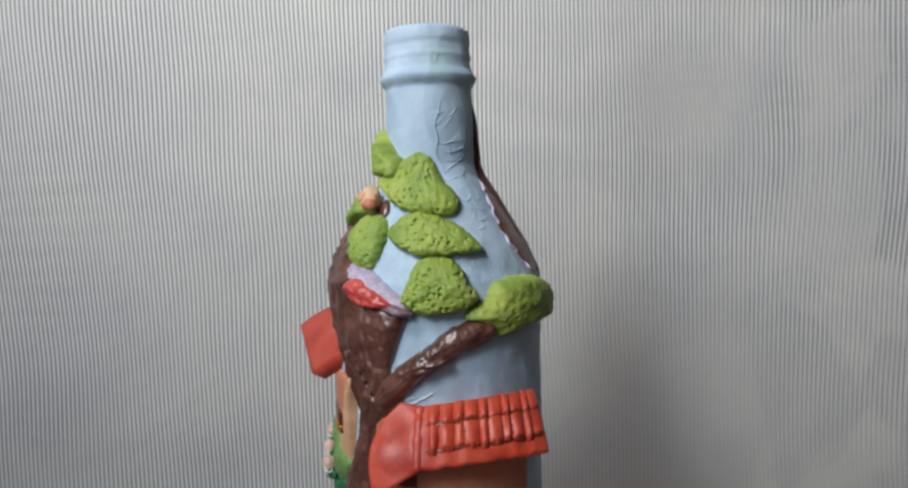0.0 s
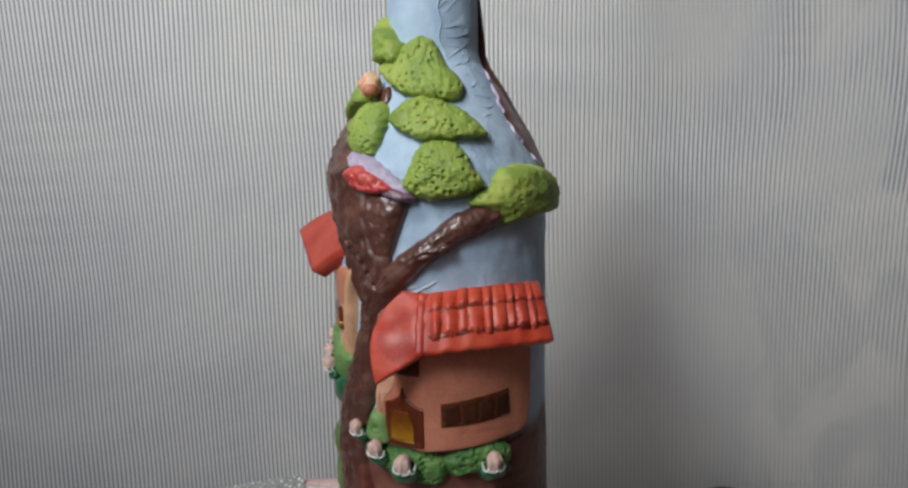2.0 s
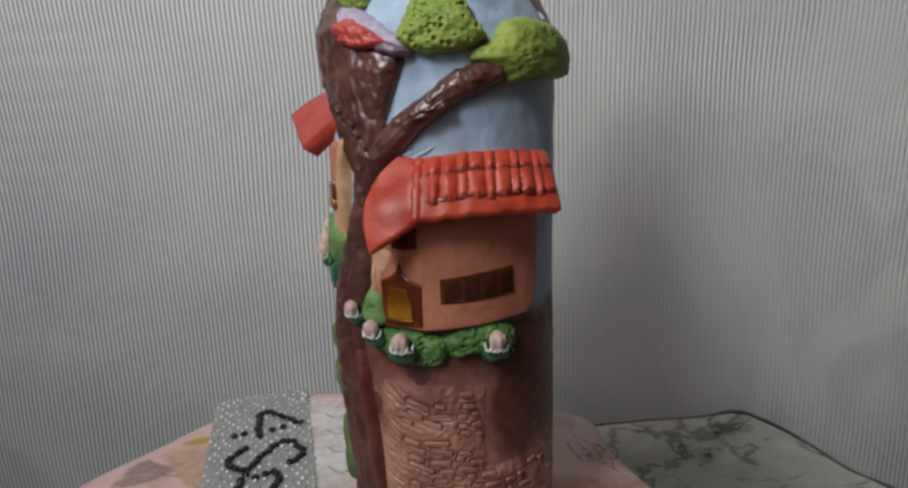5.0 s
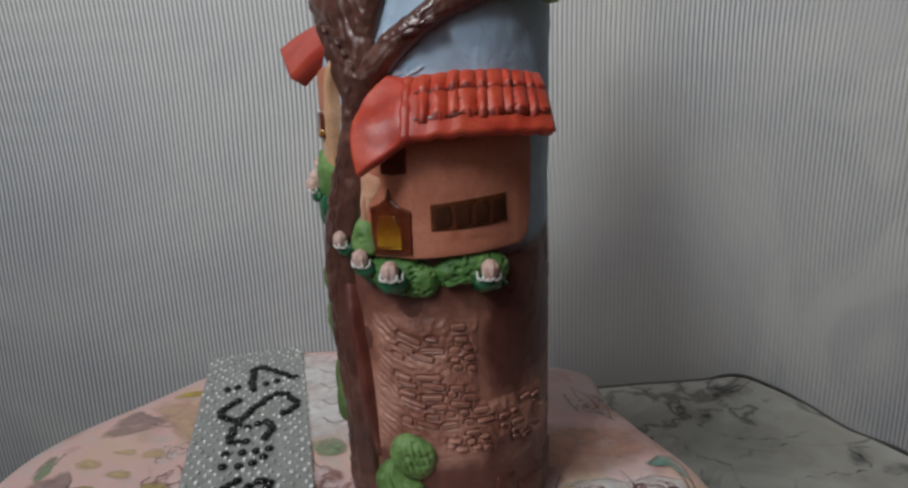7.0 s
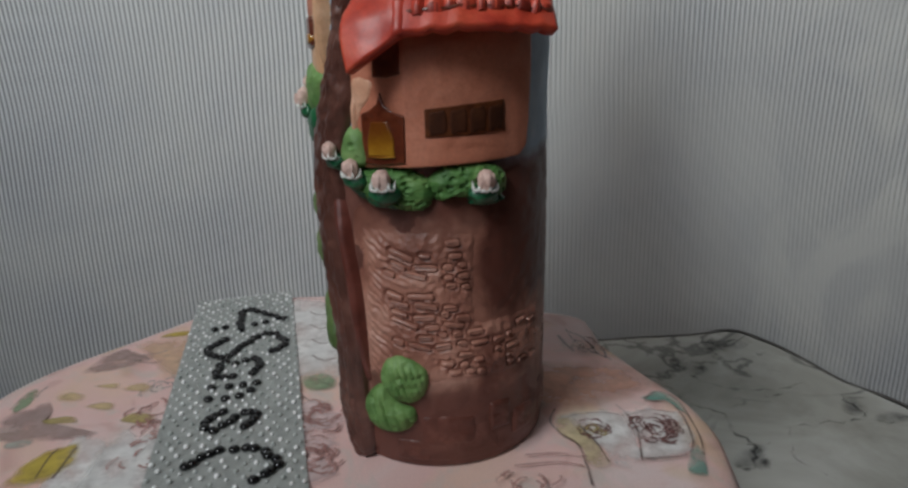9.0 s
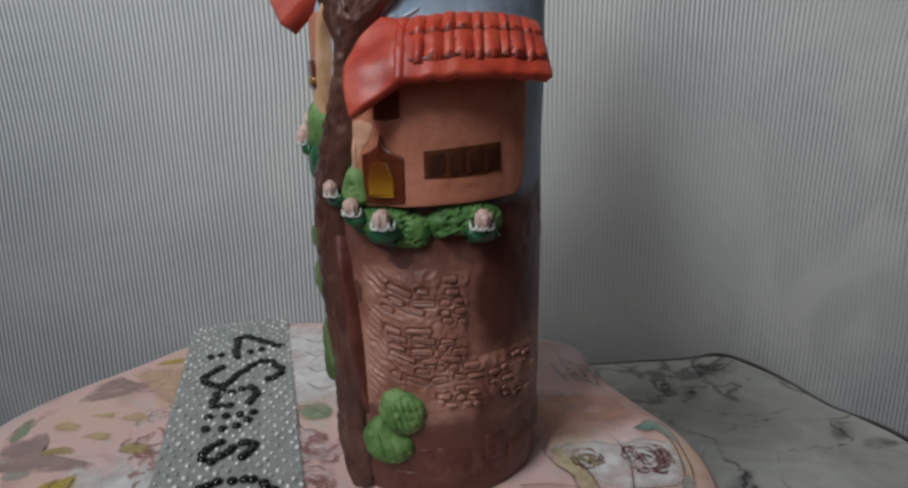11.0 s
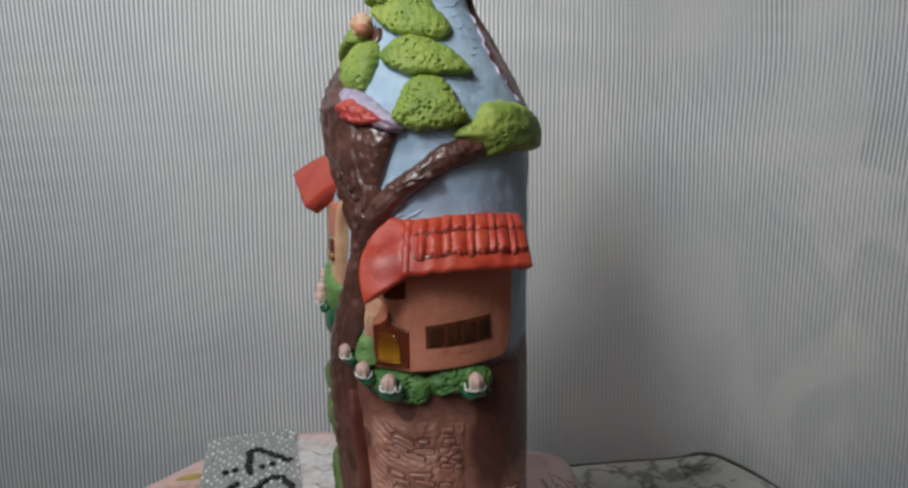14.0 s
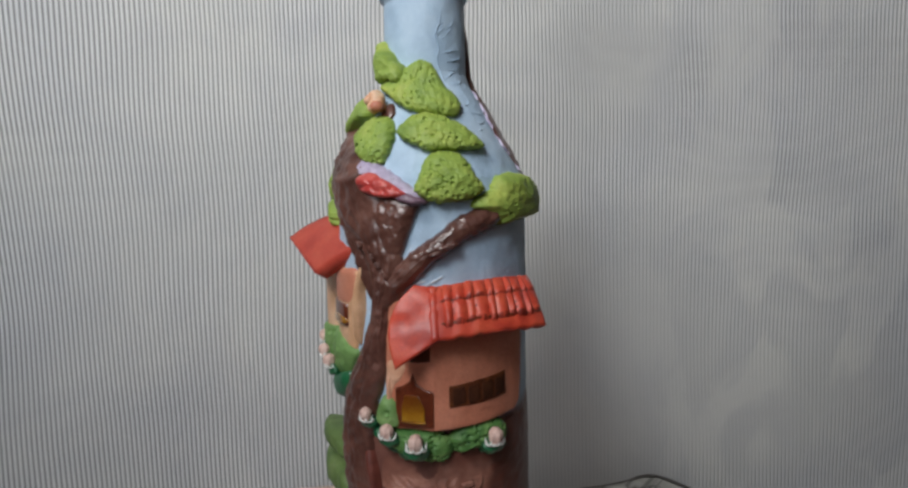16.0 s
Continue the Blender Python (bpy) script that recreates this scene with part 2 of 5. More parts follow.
DARKWOOD = painted("dark_window_paint", (0.040, 0.012, 0.005), (0.060, 0.018, 0.007), (0.085, 0.028, 0.010), 0.75, 200.0, 900.0, 0.3)
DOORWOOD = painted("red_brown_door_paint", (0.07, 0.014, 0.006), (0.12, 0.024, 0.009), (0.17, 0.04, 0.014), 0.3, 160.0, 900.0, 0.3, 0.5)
WINDOWPAINT = painted("olive_brown_paint", (0.060, 0.016, 0.006), (0.10, 0.028, 0.009), (0.15, 0.048, 0.013), 0.6, 260.0, 900.0, 0.4)
AMBER = painted("amber_yellow_paint", (0.16, 0.050, 0.006), (0.30, 0.125, 0.011), (0.50, 0.27, 0.03), 0.22, 110.0, 600.0, 0.2, 0.7)
for dull in (DARKWOOD, WINDOWPAINT):
    dull.node_tree.nodes["Principled BSDF"].inputs["Specular IOR Level"].default_value = 0.2


def washed(name, dark, mid, light, rough, coat):
    """Pinkish wash over brown, left dark along the top of the wall."""
    m = painted(name, dark, mid, light, rough, 50.0, 700.0, 0.5, coat)
    t = m.node_tree
    b = t.nodes["Principled BSDF"]
    old = b.inputs["Base Color"].links[0].from_socket
    v = place(t)
    sep = t.nodes.new("ShaderNodeSeparateXYZ")
    t.links.new(v, sep.inputs[0])
    lap = add(t, "ShaderNodeMath")
    lap.operation = "MULTIPLY_ADD"
    lap.inputs[1].default_value = 0.045
    t.links.new(noisy(t, v, 45.0, 3.0), lap.inputs[0])
    t.links.new(sep.outputs["Z"], lap.inputs[2])
    high = ramp(t, lap.outputs[0], [(0.090, (0, 0, 0)), (0.108, (0.9, 0.9, 0.9))])
    low = ramp(t, lap.outputs[0], [(0.050, (0.9, 0.9, 0.9)), (0.060, (0, 0, 0))])
    side = add(t, "ShaderNodeMath")
    side.operation = "MULTIPLY_ADD"
    side.inputs[1].default_value = 0.012
    t.links.new(noisy(t, v, 60.0, 3.0), side.inputs[0])
    t.links.new(sep.outputs["X"], side.inputs[2])
    east = ramp(t, side.outputs[0], [(0.0180, (0, 0, 0)), (0.0235, (0.95, 0.95, 0.95))])
    above = ramp(t, lap.outputs[0], [(0.070, (0, 0, 0)), (0.078, (1, 1, 1))])
    patch = mixed(t, 1.0, east, above, "MULTIPLY")
    c = mixed(t, mixed(t, 1.0, mixed(t, 1.0, high, low, "LIGHTEN"), patch, "LIGHTEN"), old, (0.108, 0.034, 0.024))
    t.links.new(c, b.inputs["Base Color"])
    return m


WASH = washed("brown_wash_paint", (0.22, 0.080, 0.055), (0.41, 0.192, 0.138), (0.57, 0.33, 0.255), 0.45, 0.15)
STONE = washed("stone_wash_paint", (0.22, 0.083, 0.058), (0.41, 0.194, 0.140), (0.59, 0.355, 0.28), 0.38, 0.35)
# darker brown that holds the shade of the stone grooves
GROOVE_SHADE = painted("groove_shade_paint", (0.11, 0.039, 0.027), (0.17, 0.066, 0.047), (0.25, 0.11, 0.083), 0.4, 120.0, 700.0, 0.3, 0.2)
BROWN = painted("dark_brown_paint", (0.070, 0.021, 0.014), (0.122, 0.039, 0.027), (0.19, 0.070, 0.050), 0.45, 80.0, 700.0, 0.5, 0.15)
PINK = painted("pale_pink_clay", (0.50, 0.33, 0.28), (0.64, 0.44, 0.38), (0.74, 0.56, 0.50), 0.6, 220.0, 900.0, 0.3)
WHITE = painted("white_brush_paint", (0.55, 0.56, 0.52), (0.72, 0.73, 0.70), (0.80, 0.80, 0.78), 0.55, 200.0, 900.0, 0.3)
PALEPAPER = painted("pale_blue_paper", (0.46, 0.55, 0.64), (0.58, 0.66, 0.74), (0.70, 0.75, 0.80), 0.6, 200.0, 900.0, 0.3)
LILAC = painted("lilac_paint", (0.40, 0.33, 0.48), (0.52, 0.45, 0.60), (0.62, 0.58, 0.70), 0.5, 90.0, 900.0, 0.3)
MAUVE = painted("dull_purple_paint", (0.16, 0.09, 0.13), (0.24, 0.15, 0.20), (0.36, 0.26, 0.33), 0.45, 120.0, 900.0, 0.3, 0.2)
REDPAINT = painted("red_paint", (0.42, 0.035, 0.03), (0.58, 0.07, 0.06), (0.66, 0.16, 0.13), 0.4, 120.0, 900.0, 0.3, 0.3)
ORANGE = painted("pale_orange_clay", (0.60, 0.24, 0.11), (0.80, 0.50, 0.32), (0.86, 0.68, 0.52), 0.5, 190.0, 900.0, 0.3)
FABRIC, MARBLE, CLOTH = weave(), marble(), print_cloth()
MAT_GREY = plain("grey_bead_backing", (0.34, 0.355, 0.342), 0.4, 260.0, 1.0)
BLACKBEAD = plain("black_bead", (0.008, 0.008, 0.009), 0.12, 300.0, 0.0)
CLEARBEAD, CLEARBEADS = bead_glass("silver_bead", False), bead_glass("silver_bead_joined", True)
EDGE = plain("dark_edge_gap", (0.12, 0.11, 0.10), 0.5, 120.0)
WALLPAINT = plain("brown_wall_paint", (0.27, 0.17, 0.12), 0.85, 20.0)
CEILPAINT = plain("grey_ceiling_paint", (0.33, 0.27, 0.23), 0.9, 20.0)
FLOORTILE = plain("grey_floor", (0.20, 0.15, 0.12), 0.5, 12.0)
FRAME = plain("white_window_paint", (0.7, 0.7, 0.68), 0.5, 40.0)


# ---- mesh helpers ----
def part(name, bm, mat, parent=None, label="", smooth=True):
    me = bpy.data.meshes.new(name)
    bmesh.ops.recalc_face_normals(bm, faces=bm.faces)
    bm.to_mesh(me)
    bm.free()
    me.materials.append(mat)
    if smooth:
        me.polygons.foreach_set("use_smooth", [True] * len(me.polygons))
    ob = new(name, me)
    ob.parent = parent
    if label:
        ob["label"] = label
    return ob


def grid_faces(bm, rows, closed=True):
    for a, b in zip(rows, rows[1:]):
        n = len(a)
        for i in range(n if closed else n - 1):
            bm.faces.new((a[i], a[(i + 1) % n], b[(i + 1) % n], b[i]))


def box(bm, x0, x1, y0, y1, z0, z1):
    bmesh.ops.create_cube(bm, size=1.0, matrix=Matrix.Translation(((x0 + x1) / 2, (y0 + y1) / 2, (z0 + z1) / 2)) @ Matrix.Diagonal((x1 - x0, y1 - y0, z1 - z0, 1)))


def smooth_loop(pts, n):
    """A closed Catmull-Rom curve through pts, n points evenly spread along it."""
    out, k = [], len(pts)
    p = [Vector((*q, 0)) if len(q) == 2 else Vector(q) for q in pts]
    for i in range(k):
        a, b, c, d = p[i - 1], p[i], p[(i + 1) % k], p[(i + 2) % k]
        for s in range(12):
            u = s / 12
            out.append(0.5 * (2 * b + (c - a) * u + (2 * a - 5 * b + 4 * c - d) * u * u + (3 * b - a - 3 * c + d) * u ** 3))
    steps = [0.0]
    for a, b in zip(out, out[1:] + out[:1]):
        steps.append(steps[-1] + (b - a).length)
    want = np.linspace(0, steps[-1], n, endpoint=False)
    closed = np.array([list(q) for q in out + out[:1]])
    return [Vector([float(np.interp(w, steps, closed[:, j])) for j in range(3)]) for w in want]


def straight_loop(pts, n):
    """A closed run of straight sides, n points evenly spread along it."""
    p = np.array([*pts, pts[0]], float)
    steps = np.r_[0, np.cumsum(np.hypot(*np.diff(p, axis=0).T))]
    want = np.linspace(0, steps[-1], n, endpoint=False)
    return [Vector((float(np.interp(w, steps, p[:, 0])), float(np.interp(w, steps, p[:, 1])), 0.0)) for w in want]


def smooth_line(pts, n):
    """An open Catmull-Rom curve through rows of any length, n rows."""
    p = np.array(pts, float)
    p = np.vstack([2 * p[0] - p[1], p, 2 * p[-1] - p[-2]])
    out = []
    for u in np.linspace(0, len(pts) - 1, n):
        i = min(int(u), len(pts) - 2)
        f = u - i
        a, b, c, d = p[i:i + 4]
        out.append(0.5 * (2 * b + (c - a) * f + (2 * a - 5 * b + 4 * c - d) * f * f + (3 * b - a - 3 * c + d) * f ** 3))
    return out


# the bottle's outline: height, radius
PROFILE = [(-0.0021, 0.0374), (-0.0008, 0.0385), (0.004, 0.0389), (0.03, 0.0390), (0.12, 0.0387), (0.165, 0.0388), (0.186, 0.0388), (0.194, 0.0378),
           (0.2047, 0.0328), (0.2235, 0.0224), (0.2305, 0.0180), (0.2350, 0.0166), (0.2630, 0.0162), (0.2650, 0.0176), (0.2668, 0.0182), (0.2684, 0.0173),
           (0.2697, 0.0164), (0.2726, 0.0161), (0.2741, 0.0165), (0.2757, 0.0161), (0.2780, 0.0159), (0.2795, 0.0163), (0.2815, 0.0162), (0.2834, 0.0159), (0.2842, 0.0150)]
PZ, PR = [list(c) for c in zip(*PROFILE)]


TWIST = -9.5  # degrees by which the bottle is turned


def skin(angle, z, off=0.0):
    """A point off metres proud of the bottle; angle in degrees from the front, to the east."""
    r = float(np.interp(z, PZ, PR)) + off
    a = radians(angle + TWIST)
    lean = -0.0016 * min(1.0, max(0.0, (z - 0.19) / 0.04))
    return Vector((r * math.sin(a) + lean, -r * math.cos(a), z))


def lift(mm):
    """The height in metres of a mark on the clay, in millimetres: the clay has settled a little on its way down."""
    return float(np.interp(mm, [0, 12, 25, 160, 190, 215, 240, 300], [-1.9, 10.0, 22.3, 157.4, 188.7, 214.3, 240, 300])) / 1000


UNIT = 0.039 * math.pi / 180  # metres along the skin for one degree


def slab(poly, thick, edge=2.2, power=2.0, pits=0, lump=0.0, seed=1, around=96, rings=22, base=0.0, pit=0.0009, deep=0.0009, lines=0, sharp=False, ragged=0.0, flare=0.0, pits_to=999, plan=None):
    """A pressed piece of clay on the bottle: poly of (degrees, millimetres of height), thick at its middle."""
    rng = random.Random(seed)
    loop = (straight_loop if sharp else smooth_loop)([(a * UNIT, lift(z)) for a, z in poly], around)
    mid = sum(loop, Vector()) / len(loop)
    if ragged:
        loop = [q + (q - mid).normalized() * ragged * noise.fractal((q.x * 420, q.y * 420, seed), 0.7, 2.0, 3) for q in loop]
    holes = []
    for _ in range(pits):
        q = loop[rng.randrange(around)]
        s = math.sqrt(rng.random()) * 0.93
        c = mid + (q - mid) * s
        if c.x / UNIT > pits_to:
            continue
        holes.append((c.x, c.y, pit * rng.uniform(0.55, 1.25), deep * rng.uniform(0.5, 1.1)))
    hs = np.array(holes) if holes else None
    bm = bmesh.new()
    rows = [[bm.verts.new(skin(q.x / UNIT, q.y, base - 0.0012)) for q in loop]]
    for k in range(rings):
        s = 1 - (k / (rings - 0.5)) ** 1.25
        row = []
        for q in loop:
            c = mid + (q - mid) * s
            h = thick * max(0.0, 1 - s ** edge) ** (1 / power)
            if lump:
                h += lump * noise.fractal((c.x * 260 + seed, c.y * 260, seed), 0.8, 2.0, 3) * min(1, 4 * (1 - s) + 0.15)
            if hs is not None:
                d2 = ((hs[:, 0] - c.x) ** 2 + (hs[:, 1] - c.y) ** 2) / hs[:, 2] ** 2
                h -= float((hs[:, 3] * np.exp(-d2 * d2)).max())
            if lines:
                u = (c.x - mid.x) * 0.96 + (c.y - mid.y) * 0.28
                h -= 0.0013 * max(0.0, math.sin(u * lines)) ** 4 * (1 - s ** 3)
            h += flare * max(0.0, -84 - c.x / UNIT) * min(1.0, 8 * (1 - s))
            row.append(bm.verts.new(skin(c.x / UNIT, c.y, base + h + (plan(c.x / UNIT) if plan else 0.0))))
        rows.append(row)
    grid_faces(bm, rows)
    bm.faces.new(rows[-1])
    return bm


def band(line, thick, n=60, across=15, groove=0.0, seed=1, base=0.0, taper=False, lump=0.0, plan=None):
    """A rounded roll of clay along the bottle: line of (degrees, millimetres of height, half width in millimetres)."""
    rows_in = smooth_line([(a * UNIT, lift(z), w / 1000) for a, z, w in line], n)
    bm = bmesh.new()
    rows = []
    for i, (x, y, w) in enumerate(rows_in):
        a, b = rows_in[max(0, i - 1)], rows_in[min(n - 1, i + 1)]
        d = Vector((b[0] - a[0], b[1] - a[1])).normalized()
        side = Vector((d.y, -d.x))
        row = []
        for j in range(across):
            s = 2 * j / (across - 1) - 1
            wob = 1 + 0.10 * noise.noise((i * 0.23, seed * 7.1, 3.0 if s > 0 else 9.0))
            px, py = x + side.x * s * w * wob, y + side.y * s * w * wob
            h = thick * max(0.0, 1 - s * s) ** 0.5
            if taper:
                h *= min(1.0, 3.5 * i / (n - 1), 3.5 * (1 - i / (n - 1))) ** 0.6
            h += groove * (noise.noise((s * 5.5 + seed, i * 0.10, seed)) + 0.5 * noise.noise((s * 13 + seed, i * 0.22, 4.0))) * (1 - s ** 4)
            if lump:
                h += lump * noise.fractal((px * 330, py * 260, seed), 0.8, 2.0, 3) * (1 - s ** 4)
            row.append(bm.verts.new(skin(px / UNIT, py, base + h + (plan(px / UNIT) if plan else 0.0) if 0 < j < across - 1 else -0.0012)))
        rows.append(row)
    grid_faces(bm, rows, False)
    for end in (rows[0], rows[-1]):
        bm.faces.new(end)
    return bm


def ball(centre, r, squash=(1, 1, 1), sub=2, jitter=0.0, seed=0, turn=None):
    bm = bmesh.new()
    bmesh.ops.create_icosphere(bm, subdivisions=sub, radius=1.0)
    for v in bm.verts:
        k = 1 + jitter * noise.noise(v.co * 1.7 + Vector((seed, 0, 0)))
        co = Vector((v.co.x * squash[0], v.co.y * squash[1], v.co.z * squash[2])) * r * k
        v.co = Vector(centre) + (turn @ co if turn else co)
    return bm


# ---- the room ----
def wall(name, x0, x1, y0, y1, z0, z1, mat=WALLPAINT):
    bm = bmesh.new()
    box(bm, x0, x1, y0, y1, z0, z1)
    return tagged(part(name, bm, mat, smooth=False), "plain brown painted room wall", "wall", kind="structure")


T = 0.12
tagged(wall("floor", WEST_X - T, EAST_X + T, SOUTH_Y - T, NORTH_Y + T, FLOOR_Z - T, FLOOR_Z, FLOORTILE), "plain grey room floor", "floor")
tagged(wall("ceiling", WEST_X - T, EAST_X + T, SOUTH_Y - T, NORTH_Y + T, CEIL_Z, CEIL_Z + T, CEILPAINT), "plain grey ceiling", "ceiling")
wall("wall_north", WEST_X - T, EAST_X + T, NORTH_Y, NORTH_Y + T, FLOOR_Z, CEIL_Z)
wall("wall_east", EAST_X, EAST_X + T, SOUTH_Y, NORTH_Y, FLOOR_Z, CEIL_Z)


def wall_with_window(name, along_x, at, lo, hi, w0, w1, z0, z1):
    """A wall with one opening from w0 to w1 and z0 to z1."""
    bm = bmesh.new()
    out = at - T
    for a, b, c, d in ((lo, w0, FLOOR_Z, CEIL_Z), (w1, hi, FLOOR_Z, CEIL_Z), (w0, w1, FLOOR_Z, z0), (w0, w1, z1, CEIL_Z)):
        if along_x:
            box(bm, a, b, out, at, c, d)
        else:
            box(bm, out, at, a, b, c, d)
    tagged(part(name, bm, WALLPAINT, smooth=False), "brown painted room wall with a window opening", "wall", kind="structure")
    bm = bmesh.new()
    f = 0.04
    for a, b, c, d in ((w0, w1, z0, z0 + f), (w0, w1, z1 - f, z1), (w0, w0 + f, z0 + f, z1 - f), (w1 - f, w1, z0 + f, z1 - f)):
        if along_x:
            box(bm, a, b, out + 0.02, out + 0.06, c, d)
        else:
            box(bm, out + 0.02, out + 0.06, a, b, c, d)
    return tagged(part("window_1" if along_x else "window_2", bm, FRAME, smooth=False), "white painted window frame in the room wall", "window", kind="structure")


wall_with_window("wall_south", True, SOUTH_Y, WEST_X - T, EAST_X + T, -0.80, -0.08, 0.18, 1.64)
wall("wall_west", WEST_X - T, WEST_X, SOUTH_Y, NORTH_Y, FLOOR_Z, CEIL_Z)


# ---- ribbed curtain behind the table ----
def curtain():
    """One sheet of ribbed fabric that hangs behind the table."""
    plan = smooth_line([(-0.75, 0.225), (-0.5, 0.229), (-0.25, 0.226), (-0.05, 0.231), (0.10, 0.236), (0.18, 0.246), (0.26, 0.244), (0.36, 0.228), (0.50, 0.205), (0.65, 0.185), (0.80, 0.17)], 400)
    xy = np.array(plan)
    run = np.r_[0, np.cumsum(np.hypot(*np.diff(xy, axis=0).T))]
    step = 0.0034
    count = int(run[-1] / step * 8)
    us = np.linspace(0, run[-1], count)
    zs = np.linspace(-0.62, 0.75, 90)
    xs, ys = np.interp(us, run, xy[:, 0]), np.interp(us, run, xy[:, 1])
    tx, ty = np.gradient(xs), np.gradient(ys)
    ln = np.hypot(tx, ty)
    nx, ny = ty / ln, -tx / ln
    verts, uvs = [], []
    for z in zs:
        for k in range(count):
            u = us[k]
            sway = 0.006 * noise.noise((u * 4.0, z * 1.1, 3.7)) + 0.0010 * noise.noise((u * 12.0, z * 3.0, 5.0)) - 0.002
            slip = 0.010 * noise.noise((u * 3.0, z * 4.0, 8.0)) + 0.0030 * noise.noise((u * 8.0, z * 9.0, 2.0)) + 0.0006 * noise.noise((u * 18.0, z * 16.0, 6.0))
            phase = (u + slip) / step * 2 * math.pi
            # rib relief is lowered too where the bottle's shadow lies
            faded = min(1.0, max(0.0, (xs[k] - 0.02) / 0.07)) * min(1.0, max(0.0, (0.20 - z) / 0.12)) * (1 - 0.6 * min(1.0, max(0.0, (xs[k] - 0.22) / 0.09)))
            h = sway + (0.00045 - 0.00034 * faded) * math.sin(phase)
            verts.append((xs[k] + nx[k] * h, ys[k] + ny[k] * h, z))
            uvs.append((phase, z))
    faces = [(r * count + k, r * count + k + 1, (r + 1) * count + k + 1, (r + 1) * count + k) for r in range(len(zs) - 1) for k in range(count - 1)]
    me = bpy.data.meshes.new("curtain")
    me.from_pydata(verts, [], faces)
    layer = me.uv_layers.new(name="ribs")
    loops = np.empty(len(me.loops), int)
    me.loops.foreach_get("vertex_index", loops)
    layer.data.foreach_set("uv", np.array(uvs)[loops].ravel())
    me.polygons.foreach_set("use_smooth", [True] * len(me.polygons))
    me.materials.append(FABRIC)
    ob = new("curtain", me)
    thick = ob.modifiers.new("thickness", "SOLIDIFY")
    thick.thickness, thick.offset = 0.0008, 1.0
    return tagged(ob, "grey-white ribbed fabric curtain hanging behind the table", "curtain")


curtain()

# ---- table with a marble top ----
MARBLE_Z = -0.073


def table():
    root = tagged(new("table"), "table with a grey veined marble top beside the curtain", "table")
    bm = bmesh.new()
    outline = [(-0.155, 0.212), (0.075, 0.212), (0.106, 0.214), (0.140, 0.219), (0.169, 0.222), (0.190, 0.226), (0.206, 0.232), (0.219, 0.229), (0.234, 0.206), (0.243, 0.182), (0.253, 0.150), (0.273, 0.120), (0.292, 0.05), (0.33, -0.14), (-0.155, -0.14)]
    lo = [bm.verts.new((x, y, MARBLE_Z - 0.016)) for x, y in outline]
    hi = [bm.verts.new((x, y, MARBLE_Z)) for x, y in outline]
    grid_faces(bm, [lo, hi])
    bm.faces.new(hi)
    bm.faces.new(lo)
    bmesh.ops.bevel(bm, geom=[e for e in bm.edges if abs(e.verts[0].co.z - e.verts[1].co.z) < 1e-6 and e.verts[0].co.z > MARBLE_Z - 0.001], offset=0.002, segments=2, affect="EDGES")
    part("tabletop", bm, MARBLE, root, smooth=False)
    # an added dark strip draws the shaded gap along the marble's edge
    bm = bmesh.new()
    run = smooth_line(outline[:13], 120)
    rows = []
    for i, p in enumerate(run):
        d = Vector(run[min(119, i + 1)] - run[max(0, i - 1)]).normalized()
        k = max(0.0001, 0.0004 + 0.0011 * noise.noise((i * 0.28, 1.0, 0.0)))
        rows.append([bm.verts.new((p[0] - d.y * s, p[1] + d.x * s, MARBLE_Z + h)) for s, h in ((0.002, -0.012), (0.002, 0.0004), (-k * 1.6, 0.0004))])
    grid_faces(bm, rows, False)
    part("edge_gap", bm, EDGE, root, "dark strip for the shaded gap along the marble top")
    for x, y in ((-0.12, 0.18), (0.17, 0.18), (0.27, -0.10), (-0.12, -0.10)):
        bm = bmesh.new()
        box(bm, x - 0.02, x + 0.02, y - 0.02, y + 0.02, FLOOR_Z, MARBLE_Z - 0.016)
        part("leg", bm, DARKWOOD, root, "dark table leg", False)
    return root


table()

# ---- cloth over a low round stand ----
CX, CY = -0.040, -0.020


def rim(a):
    """The stand's radius towards the direction a, with a corner behind the bottle."""
    turn = (math.degrees(a) + 180) % 360 - 180 - 46
    return 0.1380 + 0.0185 * math.exp(-(turn / (7.0 if turn < 0 else 12.0)) ** 2) - 0.003 * math.exp(-((turn + 25) / 9.0) ** 2) + 0.003 * max(0.0, math.cos(a - radians(5))) ** 30 + 0.009 * max(0.0, math.cos(a - radians(165))) ** 4 + 0.016 * max(0.0, math.cos(a - radians(116))) ** 8 + 0.004 * math.sin(a * 7) * max(0.0, math.cos(a - radians(155))) ** 2


def droop(x, y):
    """How far the cloth sinks towards the stand's edge."""
    dx, dy = x - CX, y - CY
    return -0.0386 * max(0.0, math.hypot(dx, dy) / rim(math.atan2(dy, dx)) - 0.93)


